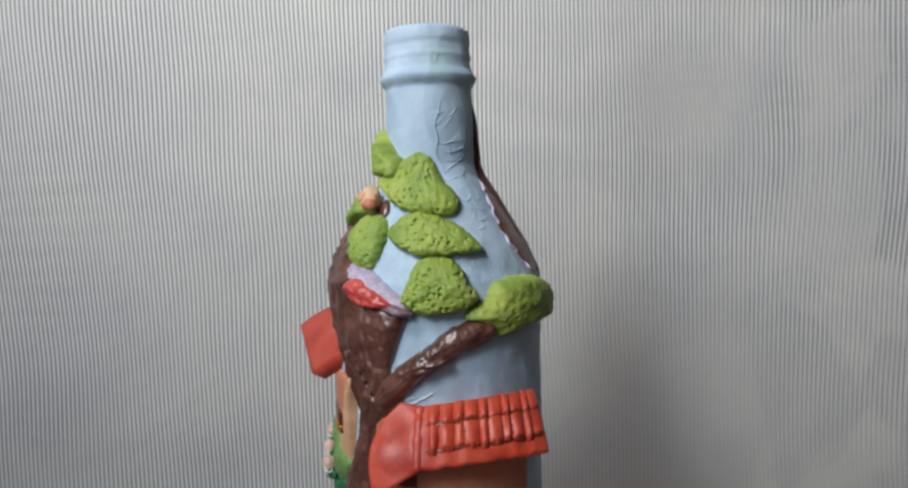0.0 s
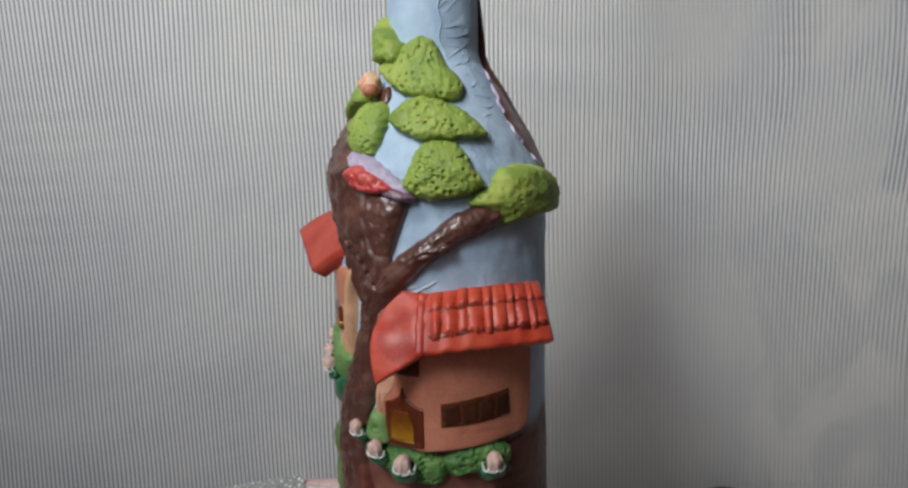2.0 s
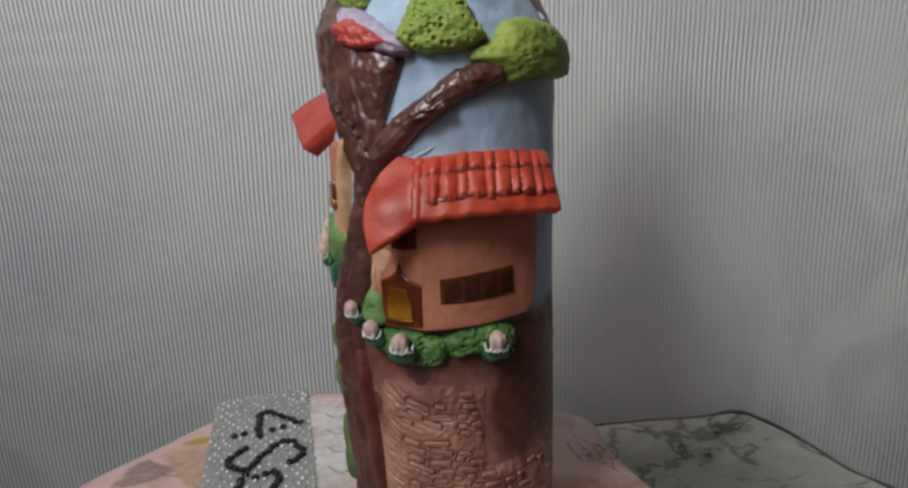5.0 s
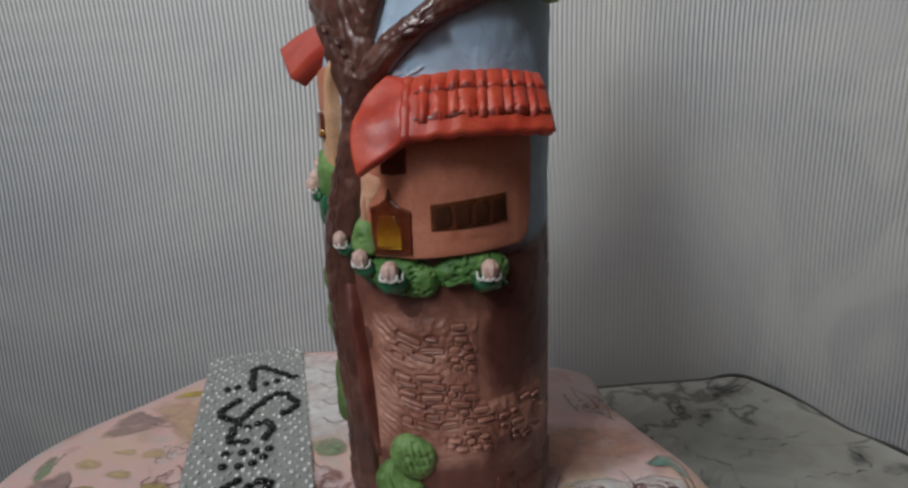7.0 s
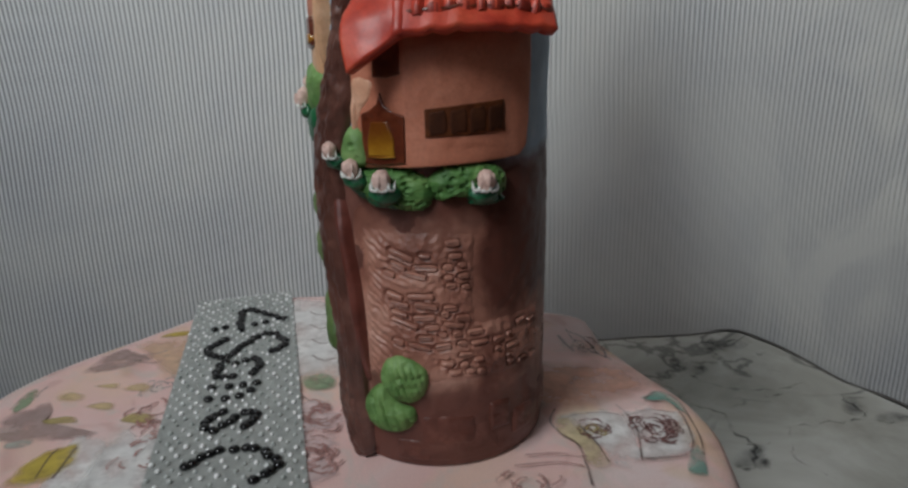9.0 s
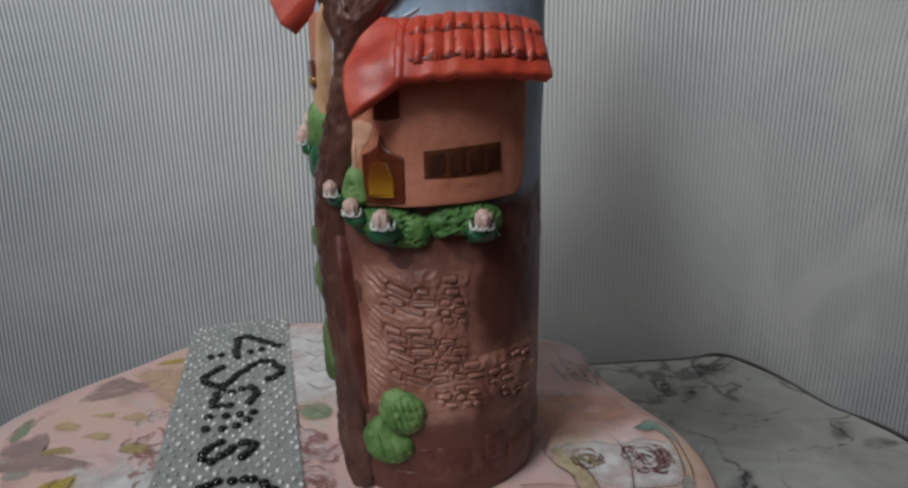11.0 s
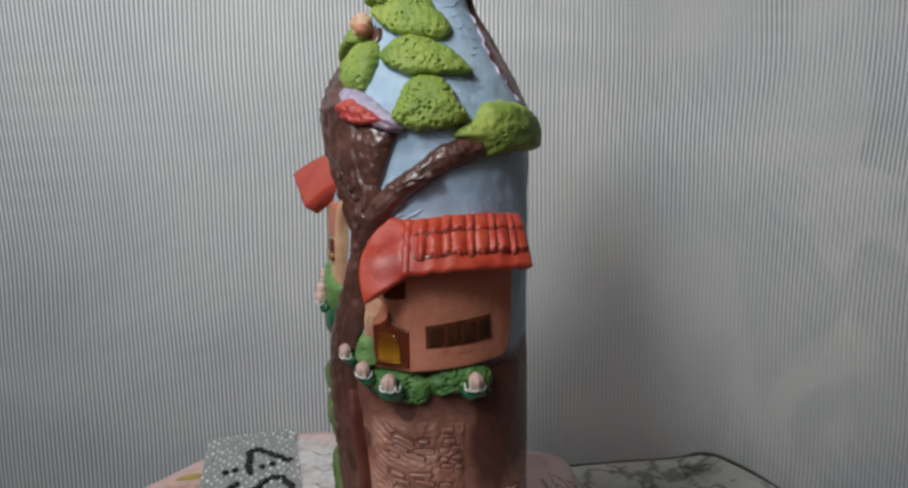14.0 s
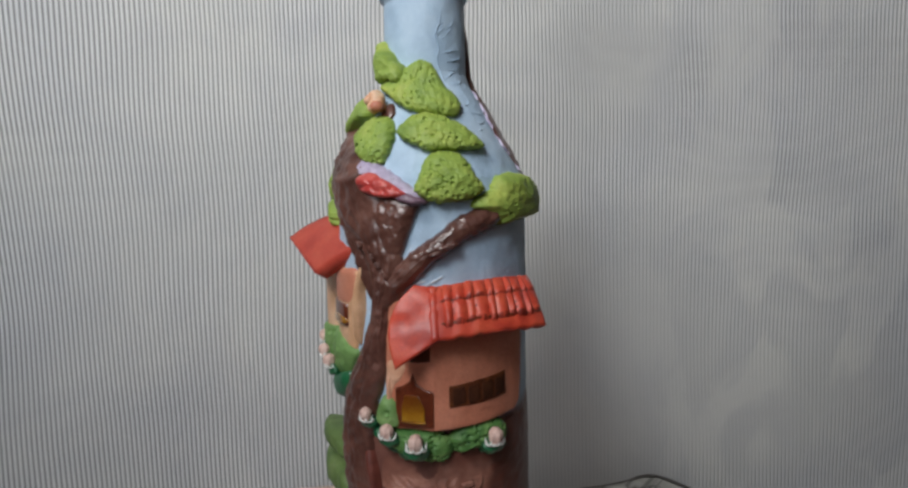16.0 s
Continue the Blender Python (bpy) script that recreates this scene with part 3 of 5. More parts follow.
def cloth_cover():
    bm = bmesh.new()
    n, rows = 180, []
    for s in np.linspace(0.06, 1.0, 30):
        row = []
        for i in range(n):
            a = 2 * math.pi * i / n
            r = rim(a) * s
            x, y = CX + r * math.cos(a), CY + r * math.sin(a)
            z = droop(x, y) + 0.00015 * noise.noise((x * 22, y * 22, 0)) * min(1, 3 * (math.hypot(x, y) / 0.05 - 0.9)) if math.hypot(x, y) > 0.045 else 0.0
            row.append(bm.verts.new((x, y, z)))
        rows.append(row)
    for k, z in enumerate(np.linspace(-0.007, MARBLE_Z + 0.0008, 14)):
        row = []
        for i in range(n):
            a = 2 * math.pi * i / n
            f = (k + 1) / 14
            r = rim(a) + 0.003 + 0.006 * f * math.sin(a * 17 + 2 * math.sin(a * 3)) + 0.006 * f
            row.append(bm.verts.new((CX + r * math.cos(a), CY + r * math.sin(a), z)))
        rows.append(row)
    grid_faces(bm, rows)
    bm.faces.new(rows[0])
    return tagged(part("tablecloth", bm, CLOTH), "pink printed cotton cloth draped over a low round stand", "cloth")


CLOTH_OB = cloth_cover()


def stand():
    bm = bmesh.new()
    rows = []
    for z, k in ((MARBLE_Z, 0.93), (MARBLE_Z + 0.004, 0.95), (-0.006, 0.95), (-0.0035, 0.93)):
        rows.append([bm.verts.new((CX + rim(a) * k * math.cos(a), CY + rim(a) * k * math.sin(a), z)) for a in np.linspace(0, 2 * math.pi, 72, endpoint=False)])
    grid_faces(bm, rows)
    bm.faces.new(rows[0])
    bm.faces.new(rows[-1])
    return tagged(part("stand", bm, DARKWOOD), "low round stand hidden under the pink cloth", "stand")


STAND = stand()


# printed motifs of the cloth, each a thin layer of ink
def ink(name, colour):
    """Printing ink, thinner at its edges and worn where the cotton shows through."""
    m, t, s = material(name, 0.85)
    v = place(t)
    c = ramp(t, noisy(t, v, 120.0, 4.0), [(0.3, tuple(x * 0.82 for x in colour)), (0.7, tuple(min(1, x * 1.14) for x in colour))])
    t.links.new(c, s.inputs["Base Color"])
    dense = t.nodes.new("ShaderNodeAttribute")
    dense.attribute_name = "ink_strength"
    faded = ramp(t, noisy(t, v, 70.0, 4.0, 0.65), [(0.34, (0.35,) * 3), (0.56, (0.95,) * 3)])
    t.links.new(mixed(t, 1.0, dense.outputs["Color"], faded, "MULTIPLY"), s.inputs["Alpha"])
    return m


def with_density(ob, values):
    layer = ob.data.attributes.new("ink_strength", "FLOAT", "POINT")
    layer.data.foreach_set("value", values)
    return ob


INK = {k: ink("ink_" + k, c) for k, c in dict(taupe=(0.40, 0.29, 0.27), rose=(0.40, 0.20, 0.18), green=(0.26, 0.36, 0.22), yellow=(0.55, 0.42, 0.07), olive=(0.45, 0.36, 0.14),
                                              white=(0.78, 0.77, 0.76), teal=(0.16, 0.36, 0.30), dark=(0.13, 0.085, 0.075), grey=(0.40, 0.34, 0.33), blush=(0.56, 0.30, 0.21), cream=(0.62, 0.52, 0.32), wine=(0.19, 0.075, 0.07), petal=(0.76, 0.62, 0.62), apricot=(0.68, 0.47, 0.32), butter=(0.64, 0.50, 0.27), pale_teal=(0.42, 0.47, 0.42)).items()}
INK_LAYER = [0.00020]


def ink_shape(pts, colour, n=72, soft=False):
    INK_LAYER[0] += 0.000007
    bm = bmesh.new()
    loop = smooth_loop(pts, n)
    mid = sum(loop, Vector()) / n
    loop = [mid + (q - mid) * (1.06 + 0.16 * noise.fractal((q.x * 160, q.y * 160, 3.0), 0.8, 2.0, 3)) for q in loop]
    rows = [[bm.verts.new((p.x, p.y, INK_LAYER[0] + droop(p.x, p.y))) for p in (mid + (q - mid) * s for q in loop)] for s in (1.08, 0.90, 0.6, 0.25)]
    grid_faces(bm, rows)
    bm.faces.new(rows[-1])
    return with_density(part("printed_motif", bm, INK[colour], CLOTH_OB), [0.0] * n + ([0.3] * n + [0.7] * n + [0.9] * n if soft else [0.65] * n + [0.95] * (2 * n)))


def ink_line(pts, colour, w=0.0006, n=30):
    INK_LAYER[0] += 0.000007
    line = smooth_line(pts, n)
    bm = bmesh.new()
    rows = []
    for i, p in enumerate(line):
        a, b = line[max(0, i - 1)], line[min(n - 1, i + 1)]
        d = Vector((b[0] - a[0], b[1] - a[1])).normalized()
        k = 1.5 * w * (0.6 + 0.5 * abs(noise.noise((i * 0.3, pts[0][0] * 90, 0))))
        rows.append([bm.verts.new((p[0] + d.y * s * k, p[1] - d.x * s * k, INK_LAYER[0] + droop(p[0] + d.y * s * k, p[1] - d.x * s * k))) for s in (-1, 0, 1)])
    grid_faces(bm, rows, False)
    return with_density(part("printed_line", bm, INK[colour], CLOTH_OB), [0.0, 1.0, 0.0] * n)


def ink_leaf(x, y, length, width, turn, colour):
    c, s = math.cos(radians(turn)), math.sin(radians(turn))
    at = lambda u, v: (x + c * u - s * v, y + s * u + c * v)
    ink_shape([at(-length, 0), at(-length * 0.4, width), at(length * 0.3, width * 0.9), at(length, 0), at(length * 0.3, -width), at(-length * 0.4, -width * 0.9)], colour)
    if colour == "taupe":
        return
    ink_line([at(-length * 1.25, 0), at(-length * 0.3, width * 0.1), at(length * 0.9, 0)], "dark", 0.0003)


def ink_rose(x, y, size, seed, colour="rose", count=16, w_line=0.0007):
    rng = random.Random(seed)
    for k in range(count):
        a, r = rng.uniform(0, 6.28), size * rng.uniform(0.15, 0.95)
        px, py, w = x + r * math.cos(a), y + r * math.sin(a), size * rng.uniform(0.15, 0.32)
        b = a + rng.uniform(0.6, 2.2)
        if math.hypot(px - CX, py - CY) + w > rim(math.atan2(py - CY, px - CX)) - 0.001:
            continue
        ink_line([(px - w * math.cos(b), py - w * math.sin(b)), (px + w * 0.45 * math.cos(a), py + w * 0.45 * math.sin(a)), (px + w * math.cos(b), py + w * math.sin(b))], colour, w_line, 14)


TABLE = bpy.data.objects["table"]
VEIN = ink("marble_vein", (0.045, 0.046, 0.05))


def vein(pts, w):
    """A dark vein in the marble, broken and of uneven width."""
    n = 60
    line = smooth_line(pts, n)
    bm = bmesh.new()
    rows, dense = [], []
    for i, p in enumerate(line):
        a, b = line[max(0, i - 1)], line[min(n - 1, i + 1)]
        d = Vector((b[0] - a[0], b[1] - a[1])).normalized()
        wig = 0.0022 * noise.fractal((p[0] * 170, p[1] * 170, 2.0), 0.7, 2.0, 3)
        k = w * max(0.25, 1 + 1.4 * noise.noise((p[0] * 220, p[1] * 220, 5.0)))
        rows.append([bm.verts.new((p[0] + d.y * (s * k + wig), p[1] - d.x * (s * k + wig), MARBLE_Z + 0.0003)) for s in (-1, 0, 1)])
        dense += [0.0, max(0.0, min(0.8, 0.42 + 1.3 * noise.noise((p[0] * 120, p[1] * 120, 9.0)))), 0.0]
    grid_faces(bm, rows, False)
    with_density(part("vein", bm, VEIN, TABLE, "dark vein in the marble"), dense)


def blot(pts, w):
    """A smoky cloud in the marble along a short run."""
    n = 30
    line = smooth_line(pts, n)
    bm = bmesh.new()
    rows, dense = [], []
    for i, p in enumerate(line):
        a, b = line[max(0, i - 1)], line[min(n - 1, i + 1)]
        d = Vector((b[0] - a[0], b[1] - a[1])).normalized()
        k = w * math.sin(math.pi * (i + 0.5) / n) ** 0.5
        rows.append([bm.verts.new((p[0] + d.y * s * k, p[1] - d.x * s * k, MARBLE_Z + 0.00022)) for s in (-1, -0.5, 0, 0.5, 1)])
        for s in (-1, -0.5, 0, 0.5, 1):
            dense.append(0.0 if abs(s) == 1 or i in (0, n - 1) else max(0.0, (0.42 if s == 0 else 0.24) * (1 + 1.2 * noise.noise((p[0] * 160, p[1] * 160 + s, 1.0)))))
    grid_faces(bm, rows, False)
    with_density(part("cloud", bm, VEIN, TABLE, "smoky cloud in the marble"), dense)


VEINS = (
    ([(0.128, 0.150), (0.136, 0.144), (0.140, 0.137), (0.143, 0.128), (0.149, 0.120), (0.162, 0.113)], 0.0013),
    ([(0.143, 0.128), (0.145, 0.120), (0.143, 0.109), (0.139, 0.100)], 0.0009),
    ([(0.162, 0.113), (0.160, 0.101), (0.160, 0.091), (0.163, 0.086), (0.165, 0.078), (0.161, 0.068), (0.152, 0.057)], 0.0015),
    ([(0.165, 0.081), (0.168, 0.074), (0.166, 0.066), (0.158, 0.060)], 0.0034),
    ([(0.162, 0.081), (0.168, 0.079), (0.175, 0.083)], 0.0009),
    ([(0.146, 0.187), (0.152, 0.175), (0.157, 0.161), (0.163, 0.150), (0.180, 0.141), (0.206, 0.141), (0.231, 0.151)], 0.0009),
    ([(0.150, 0.171), (0.159, 0.180), (0.168, 0.175), (0.167, 0.165), (0.158, 0.157)], 0.0020),
    ([(0.146, 0.183), (0.163, 0.179), (0.182, 0.177)], 0.0026),
    ([(0.194, 0.132), (0.202, 0.133), (0.211, 0.136)], 0.0010),
    ([(0.206, 0.099), (0.194, 0.097), (0.187, 0.084), (0.182, 0.070), (0.185, 0.062), (0.192, 0.055)], 0.0009),
    ([(0.211, 0.102), (0.226, 0.103), (0.240, 0.105), (0.255, 0.103)], 0.0009),
    ([(0.242, 0.135), (0.241, 0.125), (0.244, 0.116), (0.241, 0.108)], 0.0014),
    ([(0.129, 0.159), (0.132, 0.155), (0.137, 0.153)], 0.0015),
    ([(0.213, 0.194), (0.217, 0.190), (0.223, 0.196)], 0.0012),
    ([(0.180, 0.212), (0.194, 0.208), (0.208, 0.214), (0.214, 0.205)], 0.0014),
)
for line, wide in VEINS:
    vein(line, wide)
blot([(0.146, 0.172), (0.158, 0.170), (0.172, 0.167)], 0.010)
blot([(0.182, 0.198), (0.196, 0.206), (0.212, 0.206)], 0.012)
blot([(0.234, 0.110), (0.242, 0.120), (0.246, 0.132)], 0.008)
blot([(0.246, 0.104), (0.258, 0.108), (0.268, 0.108)], 0.007)
blot([(0.148, 0.060), (0.160, 0.070), (0.168, 0.076)], 0.007)


# west side of the beaded strip: leaves, pale roses and fruit
ink_shape([(-0.152, 0.056), (-0.142, 0.064), (-0.132, 0.066), (-0.113, 0.022), (-0.125, 0.026), (-0.144, 0.045)], "apricot", soft=True)
ink_shape([(-0.162, 0.027), (-0.1625, 0.037), (-0.162, 0.044), (-0.157, 0.050), (-0.149, 0.046), (-0.140, 0.041), (-0.141, 0.036), (-0.147, 0.032), (-0.154, 0.029)], "taupe")
ink_line([(-0.150, 0.044), (-0.141, 0.045), (-0.135, 0.049)], "taupe", 0.0008, 16)
ink_line([(-0.146, 0.039), (-0.138, 0.036), (-0.132, 0.037)], "taupe", 0.0010, 16)
ink_shape([(-0.146, 0.064), (-0.143, 0.069), (-0.135, 0.072), (-0.131, 0.068), (-0.138, 0.065)], "yellow")
ink_shape([(-0.173, -0.004), (-0.176, 0.004), (-0.175, 0.010), (-0.172, 0.009), (-0.169, 0.000), (-0.170, -0.006)], "green")
ink_line([(-0.174, -0.005), (-0.1755, 0.004), (-0.173, 0.010)], "dark", 0.0003, 16)
ink_line([(-0.171, 0.014), (-0.171, 0.010), (-0.170, 0.005)], "taupe", 0.0007, 12)
ink_shape([(-0.170, -0.014), (-0.167, -0.005), (-0.161, -0.001), (-0.155, -0.007), (-0.154, -0.013), (-0.141, -0.017), (-0.131, -0.0205), (-0.130, -0.023), (-0.140, -0.025), (-0.153, -0.026), (-0.162, -0.026)], "taupe")
ink_shape([(-0.155, -0.013), (-0.152, -0.011), (-0.145, -0.010), (-0.142, -0.014), (-0.151, -0.015)], "olive")
ink_shape([(-0.158, -0.028), (-0.151, -0.0255), (-0.149, -0.029), (-0.156, -0.031)], "pale_teal")
ink_shape([(-0.134, -0.028), (-0.129, -0.025), (-0.120, -0.031), (-0.114, -0.042), (-0.112, -0.060), (-0.126, -0.060)], "white")
ink_shape([(-0.120, -0.027), (-0.111, -0.023), (-0.098, -0.026), (-0.088, -0.044), (-0.090, -0.064), (-0.112, -0.062)], "white")
ink_shape([(-0.142, -0.050), (-0.1415, -0.036), (-0.137, -0.031), (-0.131, -0.030), (-0.127, -0.040), (-0.131, -0.050)], "yellow")
ink_line([(-0.137, -0.031), (-0.137, -0.036), (-0.134, -0.048)], "dark", 0.0005, 16)
ink_line([(-0.131, -0.030), (-0.130, -0.036), (-0.128, -0.048)], "dark", 0.0007, 16)
for spot in ([(-0.161, 0.005), (-0.158, 0.009), (-0.151, 0.007), (-0.149, 0.003), (-0.155, 0.001)], [(-0.144, -0.003), (-0.141, 0.001), (-0.134, 0.000), (-0.133, -0.005)],
             [(-0.137, 0.012), (-0.133, 0.017), (-0.126, 0.015), (-0.126, 0.009)], [(-0.150, 0.014), (-0.142, 0.017), (-0.139, 0.012)]):
    ink_shape(spot, "butter", soft=True)
ink_shape([(-0.124, -0.013), (-0.122, -0.007), (-0.114, -0.008), (-0.113, -0.014)], "olive")
ink_rose(-0.113, -0.006, 0.012, 1, "rose", 26, 0.0008)
ink_rose(-0.106, -0.016, 0.010, 2, "rose", 18, 0.0008)
ink_rose(-0.120, 0.014, 0.010, 7, "grey", 12, 0.0005)
ink_rose(-0.104, -0.036, 0.012, 8, "rose", 14, 0.0007)
# between the strip and the bottle
ink_shape([(-0.094, 0.108), (-0.062, 0.106), (-0.050, 0.060), (-0.044, 0.026), (-0.070, 0.024), (-0.084, 0.068)], "white")
ink_leaf(-0.054, 0.017, 0.0085, 0.0060, -30, "green")
for k in range(4):
    ink_line([(-0.078 + k * 0.005, 0.096 - k * 0.018), (-0.072 + k * 0.005, 0.091 - k * 0.018), (-0.066 + k * 0.005, 0.093 - k * 0.018)], "grey", 0.0008)
ink_line([(-0.060, 0.008), (-0.056, 0.003), (-0.052, 0.000)], "dark", 0.0005, 14)
for x, y, size in ((-0.052, -0.004, 0.008), (-0.044, -0.014, 0.009), (-0.055, -0.018, 0.008), (-0.046, -0.028, 0.009), (-0.056, -0.034, 0.009), (-0.044, -0.044, 0.010)):
    ink_shape([(x - size, y), (x - 0.4 * size, y + 0.7 * size), (x + 0.6 * size, y + 0.6 * size), (x + size, y - 0.2 * size), (x, y - 0.8 * size)], "petal", soft=True)
ink_rose(-0.048, -0.010, 0.013, 3, "rose", 34, 0.0007)
ink_rose(-0.044, -0.036, 0.012, 4, "rose", 32, 0.0007)
ink_rose(-0.056, -0.022, 0.008, 9, "grey", 12, 0.0006)
# east of the bottle: a peach band, sprigs and a tea set in outline
ink_shape([(0.034, 0.030), (0.055, 0.034), (0.074, 0.033), (0.084, 0.027), (0.086, 0.013), (0.069, 0.001), (0.054, -0.004), (0.034, -0.006)], "blush", soft=True)
ink_line([(0.054, 0.062), (0.056, 0.053), (0.059, 0.044)], "grey", 0.0010)
ink_line([(0.0715, 0.059), (0.0735, 0.048), (0.0725, 0.037)], "grey", 0.0008)
ink_line([(0.060, 0.066), (0.066, 0.060), (0.071, 0.057)], "grey", 0.0006)
ink_rose(0.066, 0.049, 0.008, 10, "grey", 16, 0.0006)
ink_shape([(0.045, -0.015), (0.051, -0.010), (0.062, -0.009), (0.069, -0.012), (0.071, -0.020), (0.070, -0.029), (0.068, -0.037), (0.060, -0.042), (0.057, -0.031), (0.051, -0.024)], "white")
ink_shape([(0.070, -0.010), (0.080, -0.007), (0.089, -0.009), (0.091, -0.017), (0.089, -0.028), (0.085, -0.034), (0.077, -0.036), (0.070, -0.037), (0.071, -0.026)], "white")
ink_shape([(0.043, -0.015), (0.049, -0.014), (0.053, -0.023), (0.056, -0.030), (0.058, -0.040), (0.051, -0.040), (0.050, -0.031), (0.044, -0.023)], "cream")
ink_shape([(0.080, 0.002), (0.086, 0.0065), (0.0905, 0.0065), (0.0935, 0.000), (0.0935, -0.008), (0.091, -0.005), (0.088, 0.000), (0.083, 0.000)], "teal")
ink_shape([(0.086, -0.036), (0.0905, -0.030), (0.0905, -0.037), (0.088, -0.046), (0.083, -0.044)], "teal")
for line, w in (([(0.044, -0.006), (0.041, -0.015), (0.044, -0.023), (0.049, -0.030), (0.050, -0.041), (0.050, -0.052)], 0.0006),
                ([(0.050, -0.013), (0.053, -0.022), (0.056, -0.030), (0.058, -0.040)], 0.0005),
                ([(0.068, -0.003), (0.071, -0.011), (0.072, -0.021), (0.071, -0.028), (0.069, -0.039)], 0.0006),
                ([(0.0905, -0.003), (0.0915, -0.012), (0.0905, -0.023), (0.089, -0.030), (0.084, -0.036), (0.070, -0.038)], 0.0005),
                ([(0.080, 0.001), (0.086, 0.0068), (0.0915, 0.0068), (0.0942, -0.001), (0.094, -0.013), (0.0935, -0.024), (0.091, -0.035)], 0.0005),
                ([(0.045, -0.015), (0.052, -0.010), (0.062, -0.009), (0.070, -0.011), (0.080, -0.007), (0.089, -0.009)], 0.0004)):
    ink_line(line, "dark", w)
ink_line([(0.030, -0.036), (0.041, -0.035), (0.051, -0.037)], "rose", 0.0006)
ink_line([(0.026, -0.042), (0.041, -0.040), (0.049, -0.042)], "rose", 0.0006)
ink_rose(0.056, -0.020, 0.0065, 5, "wine", 38, 0.0006)
ink_rose(0.056, -0.020, 0.0055, 15, "olive", 20, 0.0004)
ink_rose(0.079, -0.021, 0.0100, 6, "wine", 64, 0.0006)
ink_rose(0.030, -0.052, 0.010, 29, "rose")



for line in ([(0.0584, 0.0667), (0.0600, 0.0560), (0.0640, 0.0455), (0.0742, 0.0329)], [(0.0720, 0.0680), (0.0752, 0.0560), (0.0750, 0.0440)], [(0.0630, 0.0610), (0.0668, 0.0520), (0.0687, 0.0401)]):
    ink_line(line, "dark", 0.0005)
ink_rose(0.0678, 0.0545, 0.0105, 31, "rose", 14, 0.0006)

# ---- beaded strip on the cloth ----
# black bead strokes, in millimetres along and across the strip
STROKES = [
    [(37.5, 25.6), (27, 25.9), (15.6, 25.8), (9.5, 24), (9.5, 20.6), (15.7, 14.8), (22, 10.5), (28.5, 3.6)],
    [(46.8, 31.5), (51.3, 35.5), (54.5, 38.6), (59.3, 40.1), (64.3, 36.8), (68.2, 32), (65.5, 28.2), (60.2, 25.4), (55.5, 22.3), (50, 18.5), (46, 13.5), (48.5, 7.4), (54.7, 4.1), (61, 3.2), (66, 6), (67.5, 10.2)],
    [(72.7, 30.7), (78.4, 32.5), (85.1, 34.5), (88.5, 30.3)], [(73.4, 21.5), (73.6, 17.8), (78.4, 15.5), (83.8, 15.3), (88.6, 18)],
    [(117.5, 28.2), (120.5, 31.9), (124.5, 34.4), (129, 33.3), (130.4, 30.4), (127, 26), (123.5, 22.6), (119.8, 19), (122.2, 15.4), (127.4, 16.3), (131, 20.2)],
    [(151.3, 37.3), (148, 34.2), (145.8, 31.4), (143.8, 27.6)], [(145.4, 18), (148, 13.3), (153, 9.6), (158.5, 8), (163.3, 11.9), (164.7, 15.5)],
]
DOTS = [(32.7, 38.1), (31.6, 33), (32.2, 18.6), (30.6, 13), (76, 25.8), (88.4, 26), (96.3, 34.2), (97.4, 27.2), (97.8, 21.4), (97.4, 16), (106, 34.6), (107.6, 28), (106.8, 22.6), (103.5, 18.2), (145.4, 22.6)]


